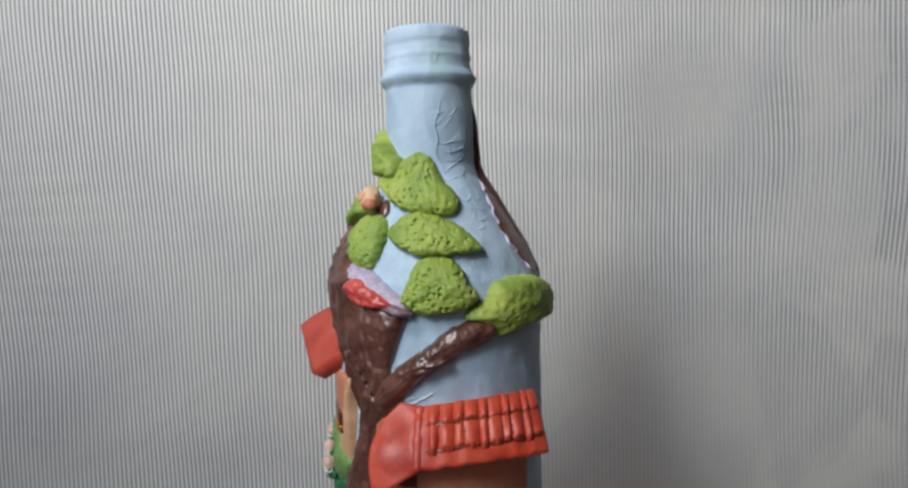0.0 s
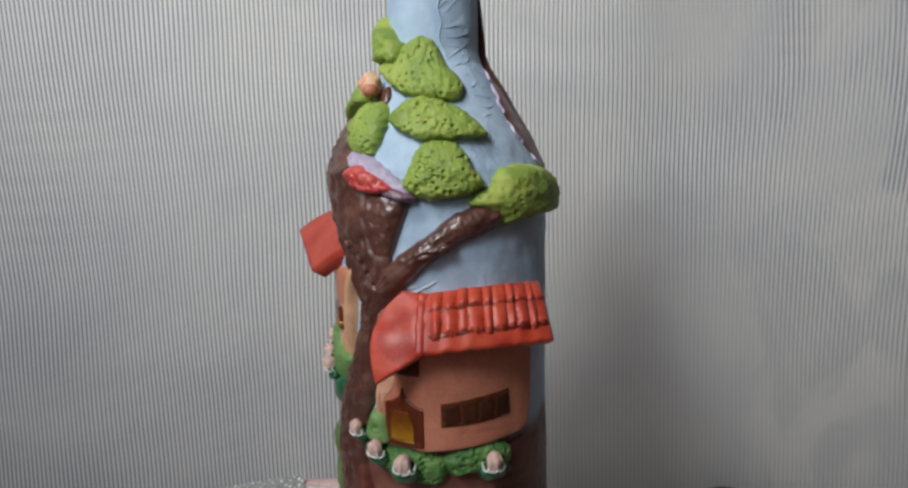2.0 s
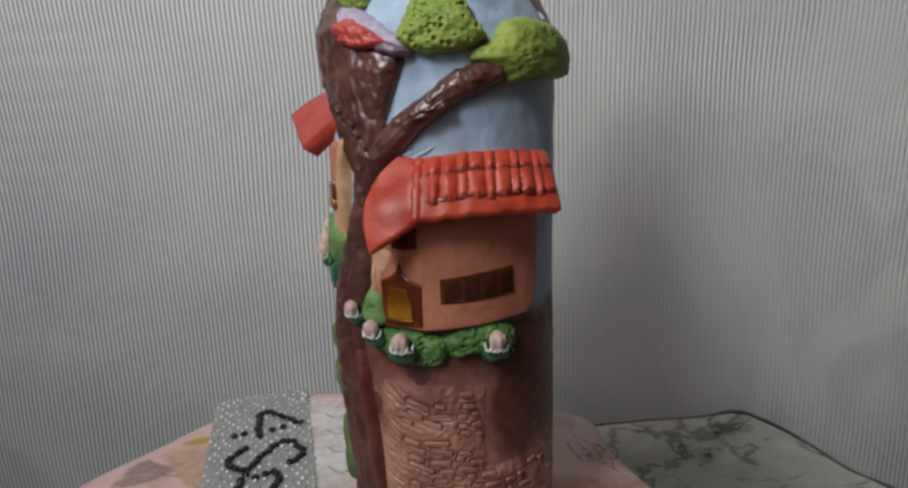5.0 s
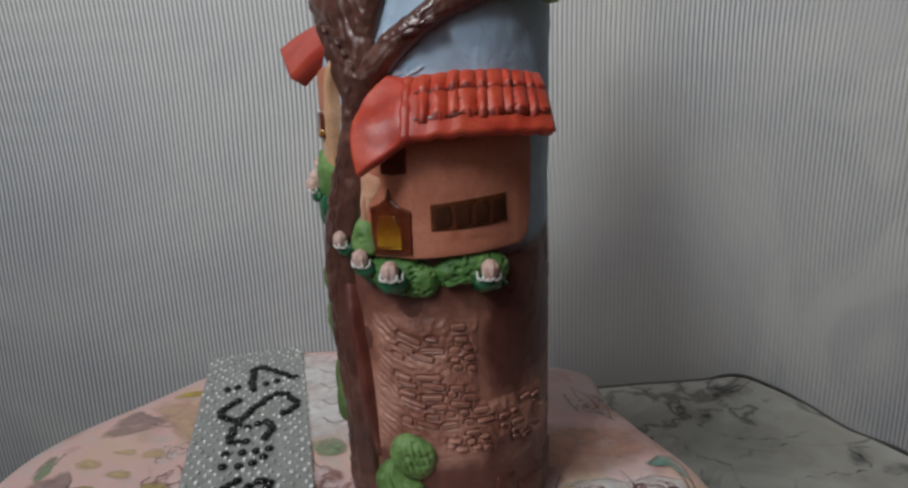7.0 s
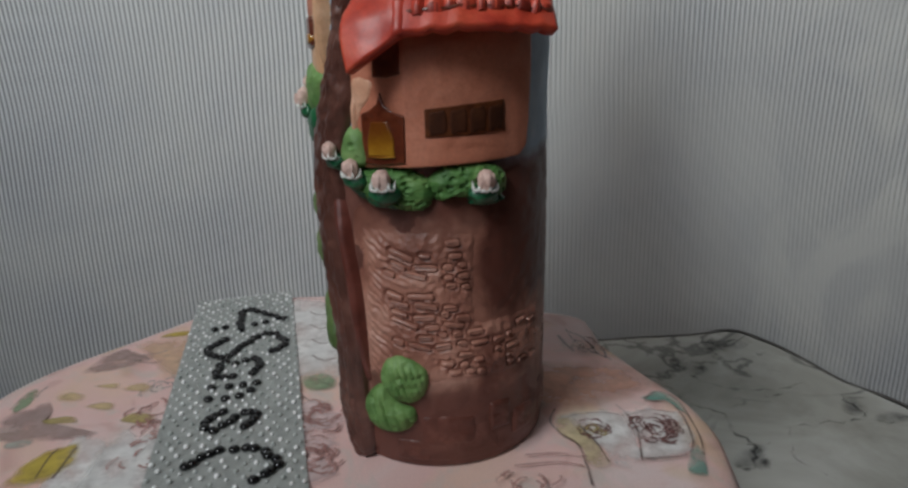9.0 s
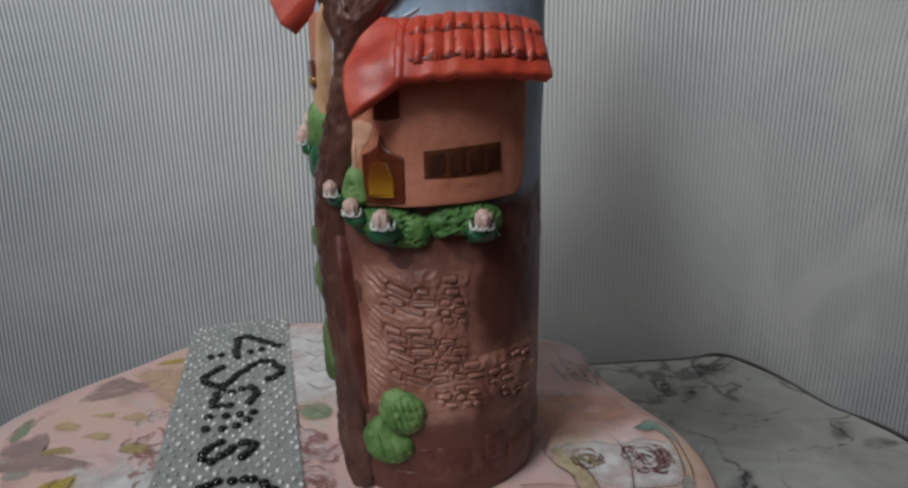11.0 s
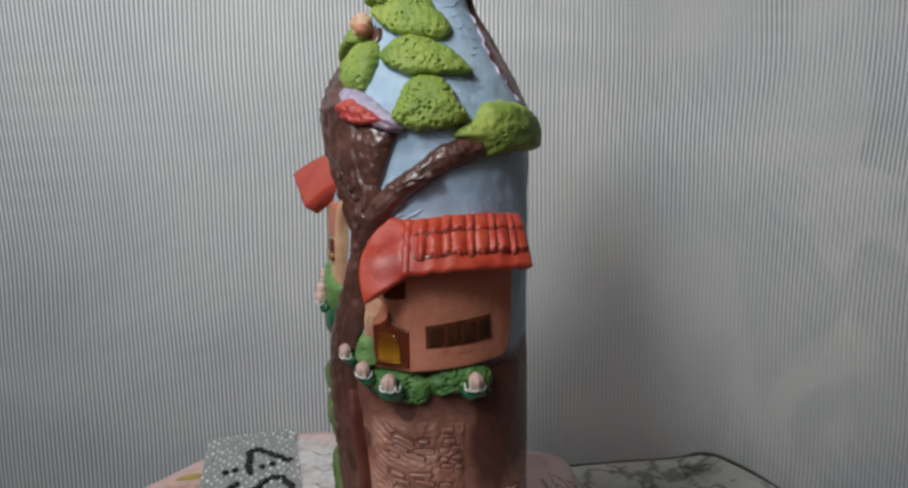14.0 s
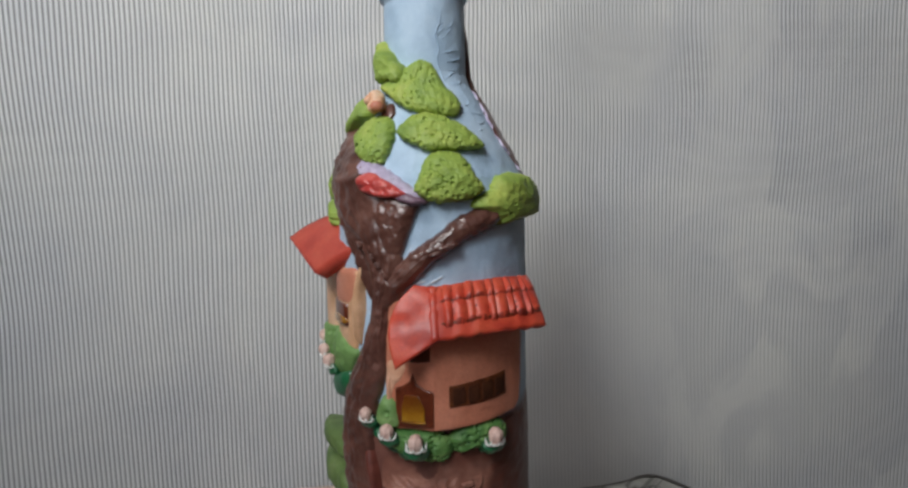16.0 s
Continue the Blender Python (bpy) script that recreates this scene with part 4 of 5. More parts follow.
def bead_strip():
    root = tagged(new("beaded_strip"), "grey beaded strip with black bead strokes lying on the cloth", "bead strip")
    w, n, o, step = Vector((0.297, -0.955, 0)), Vector((-0.955, -0.297, 0)), Vector((-0.0933, 0.1115, 0.0022)), 0.0051
    bm = bmesh.new()
    ends = [o + w * a + n * b for a, b in ((-0.014, -0.0015), (0.21, -0.0015), (0.21, 0.0505), (-0.014, 0.0505))]
    lo = [bm.verts.new(p - Vector((0, 0, 0.0025))) for p in ends]
    hi = [bm.verts.new(p - Vector((0, 0, 0.0007))) for p in ends]
    grid_faces(bm, [lo, hi])
    bm.faces.new(hi)
    bm.faces.new(lo)
    part("backing", bm, MAT_GREY, root, "grey woven backing", False)
    unit = bmesh.new()
    bmesh.ops.create_icosphere(unit, subdivisions=2, radius=1.0)
    tri = [[v.index for v in f.verts] for f in unit.faces]
    co = [v.co.copy() for v in unit.verts]
    unit.free()
    shared = bpy.data.meshes.new("black_bead")
    shared.from_pydata([(c.x * 0.00200, c.y * 0.00200, c.z * 0.0015) for c in co], [], tri)
    shared.polygons.foreach_set("use_smooth", [True] * len(tri))
    shared.materials.append(BLACKBEAD)
    rng = random.Random(4)
    spots = list(DOTS)
    for line in STROKES:
        p = np.array(line)
        run = np.r_[0, np.cumsum(np.hypot(*np.diff(p, axis=0).T))]
        for s in np.linspace(0, run[-1], int(round(run[-1] / 3.4)) + 1):
            spots.append((float(np.interp(s, run, p[:, 0])) + rng.uniform(-0.75, 0.75), float(np.interp(s, run, p[:, 1])) + rng.uniform(-0.75, 0.75)))
    for s, q in spots:
        ob = new("black_bead", shared)
        ob.location, ob.parent = o + w * (s / 1000) + n * (q / 1000) + Vector((0, 0, 0.0001)), root
    taken = np.array(spots) / 1000
    clear, pieces = [], 0
    for k in range(4):
        one = bpy.data.meshes.new("silver_bead")
        one.from_pydata([tuple(c * (0.00062 + 0.00011 * k)) for c in co], [], tri)
        one.polygons.foreach_set("use_smooth", [True] * len(tri))
        one.materials.append(CLEARBEAD)
        clear.append(one)
    verts, faces = [], []
    for i in range(56):
        for j in range(12):
            s, q = i * step * 0.78 - 0.0125, -0.0006 + (j + 0.5 * (i % 2)) * step * 0.97
            if q > 0.0495 or np.hypot(taken[:, 0] - s, taken[:, 1] - q).min() < 0.0024:
                continue
            c = o + w * s + n * q + Vector((rng.uniform(-1, 1), rng.uniform(-1, 1), rng.uniform(-0.6, 0.2))) * 0.0007
            r = 0.00080 * rng.uniform(0.7, 1.25)
            if 0.040 < s < 0.135 and pieces < 300:
                ob = new("silver_bead", clear[rng.randrange(4)])
                ob.location, ob.parent = c, root
                pieces += 1
                continue
            k = len(verts)
            verts += [tuple(c + q2 * r) for q2 in co]
            faces += [[k + a for a in f] for f in tri]
    me = bpy.data.meshes.new("silver_bead_rest")
    me.from_pydata(verts, [], faces)
    me.polygons.foreach_set("use_smooth", [True for _ in faces])
    me.materials.append(CLEARBEADS)
    ob = tagged(new("silver_bead_rest", me), "small clear silver beads", kind="stuff")
    ob.parent = root
    return root


# the stand's top lies a little below the height at which its cloth and strip are drawn out
for ob in (CLOTH_OB, STAND, bead_strip()):
    ob.matrix_world = pose(0.0145, -0.2226, -0.0022) @ Matrix.Diagonal((1.016, 1.016, 0.97, 1)) @ pose(-0.0145, 0.2226, 0)

# ---- the decorated bottle ----
BOTTLE = tagged(new("decorated_bottle"), "bottle painted blue and brown with clay tree and little houses", "bottle")


def glass_bottle():
    bm = bmesh.new()
    n, rows = 160, []
    zs = sorted(set([round(z, 5) for z in np.linspace(0, 0.2842, 170)] + PZ))
    for z in zs:
        row = []
        for i in range(n):
            a = 360 * i / n
            p = skin(a, z)
            k = (0.0005 if z < 0.2 else 0.00022) * noise.fractal((p.x * 90, p.y * 90, p.z * 60), 0.7, 2.0, 4)
            if z < 0.035:
                k += 0.0016 * (1 - z / 0.035) ** 0.5 * noise.noise((p.x * 75, p.y * 75, p.z * 75 + 4))
            row.append(bm.verts.new(skin(a, z, k if z > 0.002 else 0.0)))
        rows.append(row)
    for z, r in ((0.2842, 0.0128), (0.2822, 0.0118), (0.235, 0.0115)):
        rows.append([bm.verts.new((r * math.sin(2 * math.pi * i / n), -r * math.cos(2 * math.pi * i / n), z)) for i in range(n)])
    grid_faces(bm, rows)
    bm.faces.new(rows[0])
    bm.faces.new(rows[-1])
    part("painted_bottle", bm, BLUE, BOTTLE, "bottle covered in wrinkled pale blue paper, brown below")


glass_bottle()

# crisp wrinkles in the paper: one long seam down the neck, short folds that branch off it, more over the shoulder
def wrinkle(line, wide, high, seed):
    part("wrinkle", band([(a, z, wide * (0.35 if k in (0, len(line) - 1) else 1.0)) for k, (a, z) in enumerate(line)], high, 10 + 4 * len(line), 7, 0.0001, seed, taper=True), BLUE, BOTTLE)


wrinkle([(27, 259), (24.6, 254), (18.7, 249), (22.5, 243.7), (19.1, 239.2), (24.2, 234.6), (26.7, 231.6), (31.7, 229)], 0.45, 0.0006, 1)
NECK_FOLDS = [(19, 252, 30.5, 254), (17, 249, 34, 250), (23.5, 246.7, 49, 251), (23, 241.6, 55, 244), (25, 238.6, 62, 240.5), (28, 235.6, 59, 237.6), (26.7, 231.6, 55.7, 236.6), (30, 229, 57, 232.5),
              (-9.6, 247, 15, 247.4), (10.5, 259.4, 14.7, 257.8), (38, 252, 51.7, 254.5), (4.3, 279.6, 12.4, 281.5), (19.6, 269.5, 29, 272.4)]
SHOULDER_FOLDS = [(41.6, 219.2, 64.6, 219.4), (47, 215.8, 62.6, 216.2), (43.6, 212.4, 52, 212.7), (40, 222.2, 53.5, 224.4), (53, 222.2, 63, 221), (73, 224, 82.4, 222.5), (43, 217, 48, 218),
                  (38.7, 226.4, 47.5, 227.8), (64, 196, 77, 193), (55.5, 197.6, 66, 194.8), (47, 225.3, 74, 226.8)]
rng = random.Random(77)
for k, (a0, z0, a1, z1) in enumerate(NECK_FOLDS + SHOULDER_FOLDS):
    a1, z1 = a0 + (a1 - a0) * rng.uniform(0.75, 1.1), z1 + rng.uniform(-1.2, 1.2)
    m1, m2 = rng.uniform(0.25, 0.45), rng.uniform(0.55, 0.8)
    line = [(a0, z0), (a0 + (a1 - a0) * m1, z0 + (z1 - z0) * m1 + rng.uniform(-0.7, 0.7)), (a0 + (a1 - a0) * m2, z0 + (z1 - z0) * m2 + rng.uniform(-0.7, 0.7)), (a1, z1)]
    wrinkle(line, rng.uniform(0.2, 0.42), rng.uniform(0.00015, 0.00038), 2 + k)

# stone-washed wall on the front, a smooth dark patch beside it, stones at the foot
part("stone_wall", slab([(-29, 90), (0, 93), (28, 96), (44, 101), (70, 104), (100, 103), (104, 80), (98, 56), (92, 30), (88, 4), (40, 3), (5, 3), (-24, 4), (-29, 30), (-30, 66)], 0.0006, 3.0, 1.0, lump=0.0003, seed=3, rings=60, around=200),
     WASH, BOTTLE, "pinkish brown washed stone wall relief, dark brown on one side")
for k, (a, z, ra, rz) in enumerate(((42.5, 18.5, 6.0, 5.6), (59, 13, 8, 5), (16, 15, 14, 6), (84, 16, 9, 7), (-2, 7, 9, 4))):
    corners = [(a - ra, z - rz), (a - ra * 1.04, z), (a - ra * 0.96, z + rz * 0.9), (a, z + rz), (a + ra * 0.94, z + rz * 0.86), (a + ra, z), (a + ra * 0.92, z - rz), (a, z - rz * 1.04)]
    part("foot_stone", slab(corners, 0.0016 if k < 2 else 0.0008, 5, 2.6, lump=0.0004, seed=20 + k, around=64, rings=12, sharp=True), BROWN, BOTTLE)

# tree: trunk, limb and roots
part("trunk", band([(-88, 222, 5.5), (-80, 212, 7), (-66, 203, 10), (-52, 194, 14), (-37, 184, 15), (-26.5, 172, 9.5), (-24, 161, 6.4), (-26, 150, 4.4), (-29.2, 139, 5.4), (-35, 126, 7.4), (-45, 113, 9.4), (-51.5, 98, 10.8), (-50.5, 82, 11.0), (-44, 64, 9.4), (-38, 44, 7.4), (-38, 24, 8.0), (-36, 14, 8.0), (-32, 4, 5.6), (-30, 0.5, 4)], 0.0046, 220, 35, 0.0007, 2, lump=0.0009),
     BARK, BOTTLE, "glossy dark brown clay trunk with carved bark")
part("trunk_ridge", band([(-42, 100, 1.5), (-37, 86, 2.2), (-31, 66, 2.2), (-28, 48, 1.9), (-26, 30, 1.4)], 0.0042, 60, 11, 0.0005, 3, taper=True), REDBARK, BOTTLE, "reddish brown ridge along the trunk")
part("limb", band([(-26, 149, 2.5), (-18, 157.5, 4.4), (-7, 165.3, 4.5), (1.5, 169.8, 4.1), (9, 173.2, 3.9), (18, 177.3, 4.5), (27, 179.6, 4.6), (37, 181.5, 3.6)], 0.0048, 110, 23, 0.0003, 5, lump=0.0005), BARK, BOTTLE, "dark brown clay limb")
for k, (a, z, l, lean, up) in enumerate(((-25, 165, 5, 2.5, 44), (-22, 162, 6, 3, 44), (-19, 158.5, 5, 3, 44), (-28, 168, 5, 2, 44), (-36, 172, 5, 1, 44),
                                        (4.5, 169.6, 3, 6.5, 52), (7.5, 171.6, 3, 6.5, 52), (11.5, 172.2, 2.6, 6, 50))):
    part("bark_knot", band([(a - lean * 0.6, z + (l if lean < 6 else -l) * 0.3, 0.4), (a + 0.8 * math.sin(k * 2.2), z, 0.9), (a + lean * 0.6, z - (l if lean < 6 else -l) * 0.3, 0.5)], 0.0013, 18, 9, 0.0007, k, base=up / 10000, taper=True), BARK, BOTTLE)
part("far_trunk", band([(106, 258, 1.5), (105, 246, 3.2), (104, 232, 4.2), (104, 220, 6.0), (108, 206, 9.0), (112, 192, 11.0), (114, 176, 11)], 0.0026, 60, 15, 0.0006, 9, taper=True), BARK, BOTTLE, "thin dark brown clay trunk")
part("red_patch", slab([(72, 222.5), (84, 226), (97, 223), (104, 214), (106, 202), (98, 192), (84, 194), (76, 199), (70, 204), (66, 211), (67, 217)], 0.0010, 3, 1.4, lump=0.0006, seed=31, around=50, rings=12), REDBARK, BOTTLE, "reddish brown painted patch")
EDGE_LINE = smooth_line([(78, 229), (72, 223), (67, 217), (65.5, 211), (69, 205), (75, 199.5), (83, 194)], 29)
for k, (lo, hi) in enumerate(((0, 4), (4, 11), (9, 13), (14, 21), (23, 28))):
    run = [(a + 1.3 * math.sin(n * 1.7 + k * 1.9), z, 0.15 + 0.28 * abs(math.sin(n * 1.3 + k))) for n, (a, z) in enumerate(EDGE_LINE[lo:hi])]
    part("pale_edge", band(run, 0.0007, 16, 7, 0.0003, 4 + k, base=0.0003, taper=True), LILAC, BOTTLE, "thin pale ragged paint edge")

part("trunk_shoulder", slab([(-70, 192), (-60, 198), (-48, 196), (-38, 182), (-32, 162), (-33, 151), (-37, 156), (-43, 165), (-54, 176), (-66, 186)], 0.0036, 3, 1.6, lump=0.0008, seed=27, around=90, rings=20), BARK, BOTTLE, "dark brown clay shoulder of the trunk")

part("trunk_shoulder", slab([(-24, 191), (-12, 189.5), (-3.6, 187), (-6.2, 181), (-10, 174.5), (-14, 168), (-20, 163), (-28, 170), (-30, 184)], 0.0044, 3, 1.7, lump=0.0006, seed=33, around=90, rings=24), BARK, BOTTLE, "dark brown clay shoulder of the trunk")

# sawn limb with lilac rim and red heart
part("stump_rim", slab([(-47, 201.5), (-40, 203.2), (-33, 202), (-24, 199.4), (-15, 195.8), (-6, 191.6), (1, 188.6), (-3, 186.6), (-10, 187.8), (-15, 190.6), (-22, 195), (-30, 197), (-38, 197), (-45, 199)], 0.0046, 2.4, 2.0, lump=0.0010, seed=8, around=110, rings=18, ragged=0.0012), LILAC, BOTTLE, "lilac painted rim of a sawn limb")
part("stump_tail", slab([(-16, 191.5), (-9, 190.6), (-1, 188), (1, 186.4), (-6, 185.6), (-15, 187.6)], 0.0052, 3, 2.0, lump=0.0008, seed=19, around=50, rings=12, ragged=0.0006), MAUVE, BOTTLE, "dull purple end of the sawn limb")
part("stump_heart", slab([(-38, 195.5), (-33, 197.5), (-27, 197.5), (-19, 195), (-13, 191.8), (-9, 189.6), (-16, 188.6), (-25, 189), (-34.5, 191.3)], 0.0034, 3, 2.0, lump=0.0010, seed=9, base=0.0035, rings=14), REDPAINT, BOTTLE, "red painted heart of a sawn limb")

# leaves of the crown
LEAVES = (
    ([(-84, 243), (-72, 248), (-60, 247), (-48, 241.5), (-38, 237), (-40, 232), (-48, 231.5), (-66, 232), (-82, 237)], 0.0046, 2),
    ([(-24, 236), (-5, 239), (10, 238), (18, 235), (22, 231.5), (26, 228.5), (32, 226), (35, 222.5), (32, 219), (25, 217.3), (13, 217.7), (3, 218.6), (-8, 219.3), (-19, 221.5), (-36, 226), (-54, 230), (-40, 234)], 0.0052, 22),
    ([(-19.5, 212.5), (-15, 216), (-7.5, 218.3), (3, 219), (13, 217.9), (24, 215.8), (31, 213.4), (37, 209.8), (40.5, 206.5), (36, 205.3), (27, 205), (17.5, 204.8), (8, 204.6), (0.5, 205), (-6.5, 207), (-14.5, 209.2)], 0.0060, 26),
    ([(-59, 213), (-49, 217.5), (-36, 218.5), (-26.5, 217), (-21.5, 212.7), (-21.2, 208), (-23, 203.5), (-26, 200.8), (-35, 200.8), (-46, 203.8), (-54, 208.5)], 0.0052, 16),
    ([(-90, 214), (-84, 220), (-76, 226), (-62, 227), (-52, 223), (-50, 219), (-62, 216.5), (-80, 212.5)], 0.0070, 4),
    ([(-6.5, 191), (-3.5, 196.5), (0, 201.6), (5.5, 204.3), (14.5, 204.8), (22, 203.3), (25.5, 199.6), (27, 196), (30, 194), (31.5, 191), (27, 188.4), (20, 187), (12.5, 186.6), (6, 186.3), (0.5, 187.4), (-3.5, 189)], 0.0062, 34),
    ([(24, 185), (26, 187), (30, 188.5), (35, 190), (38, 192.5), (41, 195), (48, 196.3), (60, 196.3), (74, 195), (90, 191), (97, 185), (92, 180), (66, 179.5), (54, 179.3), (45, 178.2), (39, 178.3), (35, 180.5), (30, 183)], 0.0060, 20),
    ([(-108, 203), (-98, 206), (-90, 198), (-90, 189), (-100, 185), (-110, 190)], 0.0062, 8),
    ([(-106, 187), (-97, 189), (-90, 183), (-92, 176), (-103, 176)], 0.0062, 5),
    ([(-58, 244.5), (-43, 242.5), (-33, 239), (-23.5, 237), (-18.5, 234), (-19.3, 231), (-25, 229.8), (-37, 231.5), (-54, 232)], 0.0078, 0),
)
for k, (poly, thick, pits) in enumerate(LEAVES):
    part("leaf", slab(poly, thick, 4.6, 2.2, int(pits * 1.7), 0.0006, 30 + k, around=200, rings=54, pit=0.00060, deep=0.0011, ragged=0.0007, pits_to=52 if k == 6 else 999), LEAF, BOTTLE, "pitted yellow-green clay leaf" if pits > 10 else "smooth yellow-green clay leaf")

# dark brown piece stands in for the shadow beside the blossom
part("shadow_patch", slab([(-40, 222), (-30, 223), (-25, 219), (-30, 216), (-38, 217)], 0.0016, 3, 2, seed=12, around=30, rings=8), BARK, BOTTLE)
BLOSSOM = part("blossom", ball(skin(-41, 0.2232, 0.0050), 0.0039, (1, 0.9, 1.1), 3, 0.25, 3), ORANGE, BOTTLE, "pale orange clay blossom")
for k in range(5):
    a = k * 72 + 20
    c = skin(-41, 0.2232, 0.0060) + Vector((0.0018 * math.cos(radians(a)), -0.0005, 0.0020 * math.sin(radians(a))))
    part("petal", ball(c, 0.0021, (1, 0.7, 1), 2, 0.3, k), ORANGE, BLOSSOM)


part("blossom_heart", ball(skin(-35, 0.2212, 0.0066), 0.0024, (1.1, 0.7, 0.9), 2, 0.3, 5), PEACH, BLOSSOM, "peach brown heart of the blossom")


# ---- house on the front ----
def house_face(angle):
    """How far the house stands off the bottle: two flat faces that meet in an upright corner beside the door."""
    a = radians(angle + TWIST)
    door_side = max(0.0, 0.0406 / math.cos(a + radians(30.4)) - 0.0388)
    window_side = 0.0052 - 0.0033 * min(1.0, max(0.0, (angle - 1.0) / 44.0))
    return max(0.0019, min(door_side, window_side)) if angle < 20 else window_side


def house():
    face = dict(plan=house_face)
    root = part("house", slab([(-23.5, 150), (-5, 156), (30, 157), (57, 154), (58, 133), (57, 117), (55.4, 109), (51, 106.2), (30, 105.4), (1, 104.6), (-19, 103.8), (-23, 112), (-24, 128)], 0.0007, 30, 4, lump=0.00022, seed=11, around=200, rings=60, sharp=True, **face), PEACH, BOTTLE, "peach painted clay house wall")
    # the pale paint of this west edge also holds the light falling there
    part("corner_post", band([(-22.5, 129, 1.5), (-22.4, 116, 1.4), (-21.6, 103.5, 1.2)], 0.0038, 26, 9, 0.0002, 3, taper=True), BLUSH, root, "pale cream corner of the house, painted lit")
    part("lintel", slab([(-23, 129.5), (-14, 129.5), (-12.6, 127), (-15.5, 123), (-19, 120.4), (-22, 115), (-23, 118)], 0.0010, 8, 2.4, lump=0.0003, seed=13, around=50, rings=12, **face), BLUSH, root, "pale cream plaster beside the door, painted lit")
    door = part("door", slab([(-18.5, 105), (-18.6, 119.8), (-14.5, 120.8), (-10.5, 122.8), (-8.9, 126), (-7.2, 122.6), (-3.5, 120.6), (1.6, 119.6), (1.5, 106), (-9, 104.8)], 0.0016, 30, 4, lump=0.0002, seed=14, around=120, rings=30, sharp=True, **face), DOORWOOD, BOTTLE, "dark red-brown arched door frame")
    part("pane", slab([(-15, 107.6), (-15, 112.5), (-13.2, 117.6), (-5.6, 117.8), (-2.8, 113), (-2.8, 108)], 0.0006, 14, 4, lump=0.0002, seed=15, base=0.0016, around=60, rings=16, sharp=True, **face), amber_pane(), door, "glossy amber yellow pane")
    part("doorstep", band([(-15.5, 107.4, 0.4), (-9.5, 107.4, 0.5), (-2.6, 107.9, 0.4)], 0.0010, 20, 7, 0.0, 2, base=0.0015, **face), AMBER, door, "bright yellow sill line")
    win = part("window", slab([(8.6, 113.2), (8.4, 121.3), (25, 122.4), (42.0, 123.3), (42.7, 114.3), (26, 113.4)], 0.0011, 40, 5, lump=0.0001, seed=16, around=120, rings=16, sharp=True, **face), WINDOWPAINT, BOTTLE, "dark olive-brown window strip")
    for k in range(4):
        a = 10.7 + k * 7.9
        part("pane", slab([(a, 114.0 + k * 0.25), (a - 0.2, 119.9 + k * 0.3), (a + 3, 120.6 + k * 0.3), (a + 6, 120.6 + k * 0.35), (a + 6.2, 114.6 + k * 0.25), (a + 3, 114.2 + k * 0.25)], 0.0004, 10, 3, seed=40 + k, base=0.0009, around=40, rings=8, **face), DARKWOOD, win)
    part("small_window", slab([(-12.5, 130), (-12, 137), (-6, 141), (0.6, 141), (0.4, 130.6), (-6, 129.6)], 0.0011, 20, 4, seed=17, around=60, rings=16, sharp=True, **face), DOORWOOD, root, "dark opening under the eaves")
    return root


HOUSE = house()


def roof_point(u, v):
    """The main slope: u from the hip to the east end, v from the ridge down to the eaves."""
    top = skin(2.0 + u * 60.0, 0.1552 + 0.0016 * math.sin(math.pi * u), 0.0036)
    e = [Vector((-0.0062, -0.0540, 0.1386)), Vector((0.0165, -0.0515, 0.1402)), Vector((0.0365, -0.0428, 0.1392))]
    eave = e[0] * (1 - u) ** 2 + (e[1] * 2 - (e[0] + e[2]) * 0.5) * 2 * u * (1 - u) + e[2] * u * u
    p = top.lerp(eave, v)
    p.z += 0.0022 * math.sin(math.pi * v) + 0.0007 * v * noise.noise((u * 13, 2.0, 5.0))
    return p


HIP_EDGE = smooth_line([tuple(skin(-7, 0.1560, 0.003)), (-0.0195, -0.0425, 0.1480), (-0.0220, -0.0490, 0.1390), (-0.0200, -0.0518, 0.1287)], 31)


def hip_point(u, v):
    """The west slope: u from its outer edge to the hip."""
    return Vector(HIP_EDGE[min(30, int(round(v * 30)))]).lerp(roof_point(0.0, v), u)


def sheet(fn, nu, nv, thick, dent=0.0003):
    bm = bmesh.new()
    top = [[fn(i / nu, j / nv) for i in range(nu + 1)] for j in range(nv + 1)]
    rows_t, rows_b = [], []
    for j in range(nv + 1):
        rt, rb = [], []
        for i in range(nu + 1):
            p = top[j][i]
            du = top[j][min(nu, i + 1)] - top[j][max(0, i - 1)]
            dv = top[min(nv, j + 1)][i] - top[max(0, j - 1)][i]
            nrm = dv.cross(du).normalized()
            if nrm.z < 0:
                nrm = -nrm
            wob = dent * noise.noise(p * (160 if dent < 0.0005 else 110))
            rt.append(bm.verts.new(p + nrm * wob))
            rb.append(bm.verts.new(p - nrm * thick))
        rows_t.append(rt)
        rows_b.append(rb)
    grid_faces(bm, rows_t, False)
    grid_faces(bm, rows_b, False)
    grid_faces(bm, [rows_t[0], rows_b[0]], False)
    grid_faces(bm, [rows_t[-1], rows_b[-1]], False)
    grid_faces(bm, [[r[0] for r in rows_t], [r[0] for r in rows_b]], False)
    grid_faces(bm, [[r[-1] for r in rows_t], [r[-1] for r in rows_b]], False)
    return bm


ROOF_OB = part("roof", sheet(roof_point, 48, 20, 0.0030), ROOF, BOTTLE, "bright orange-red tiled clay roof")
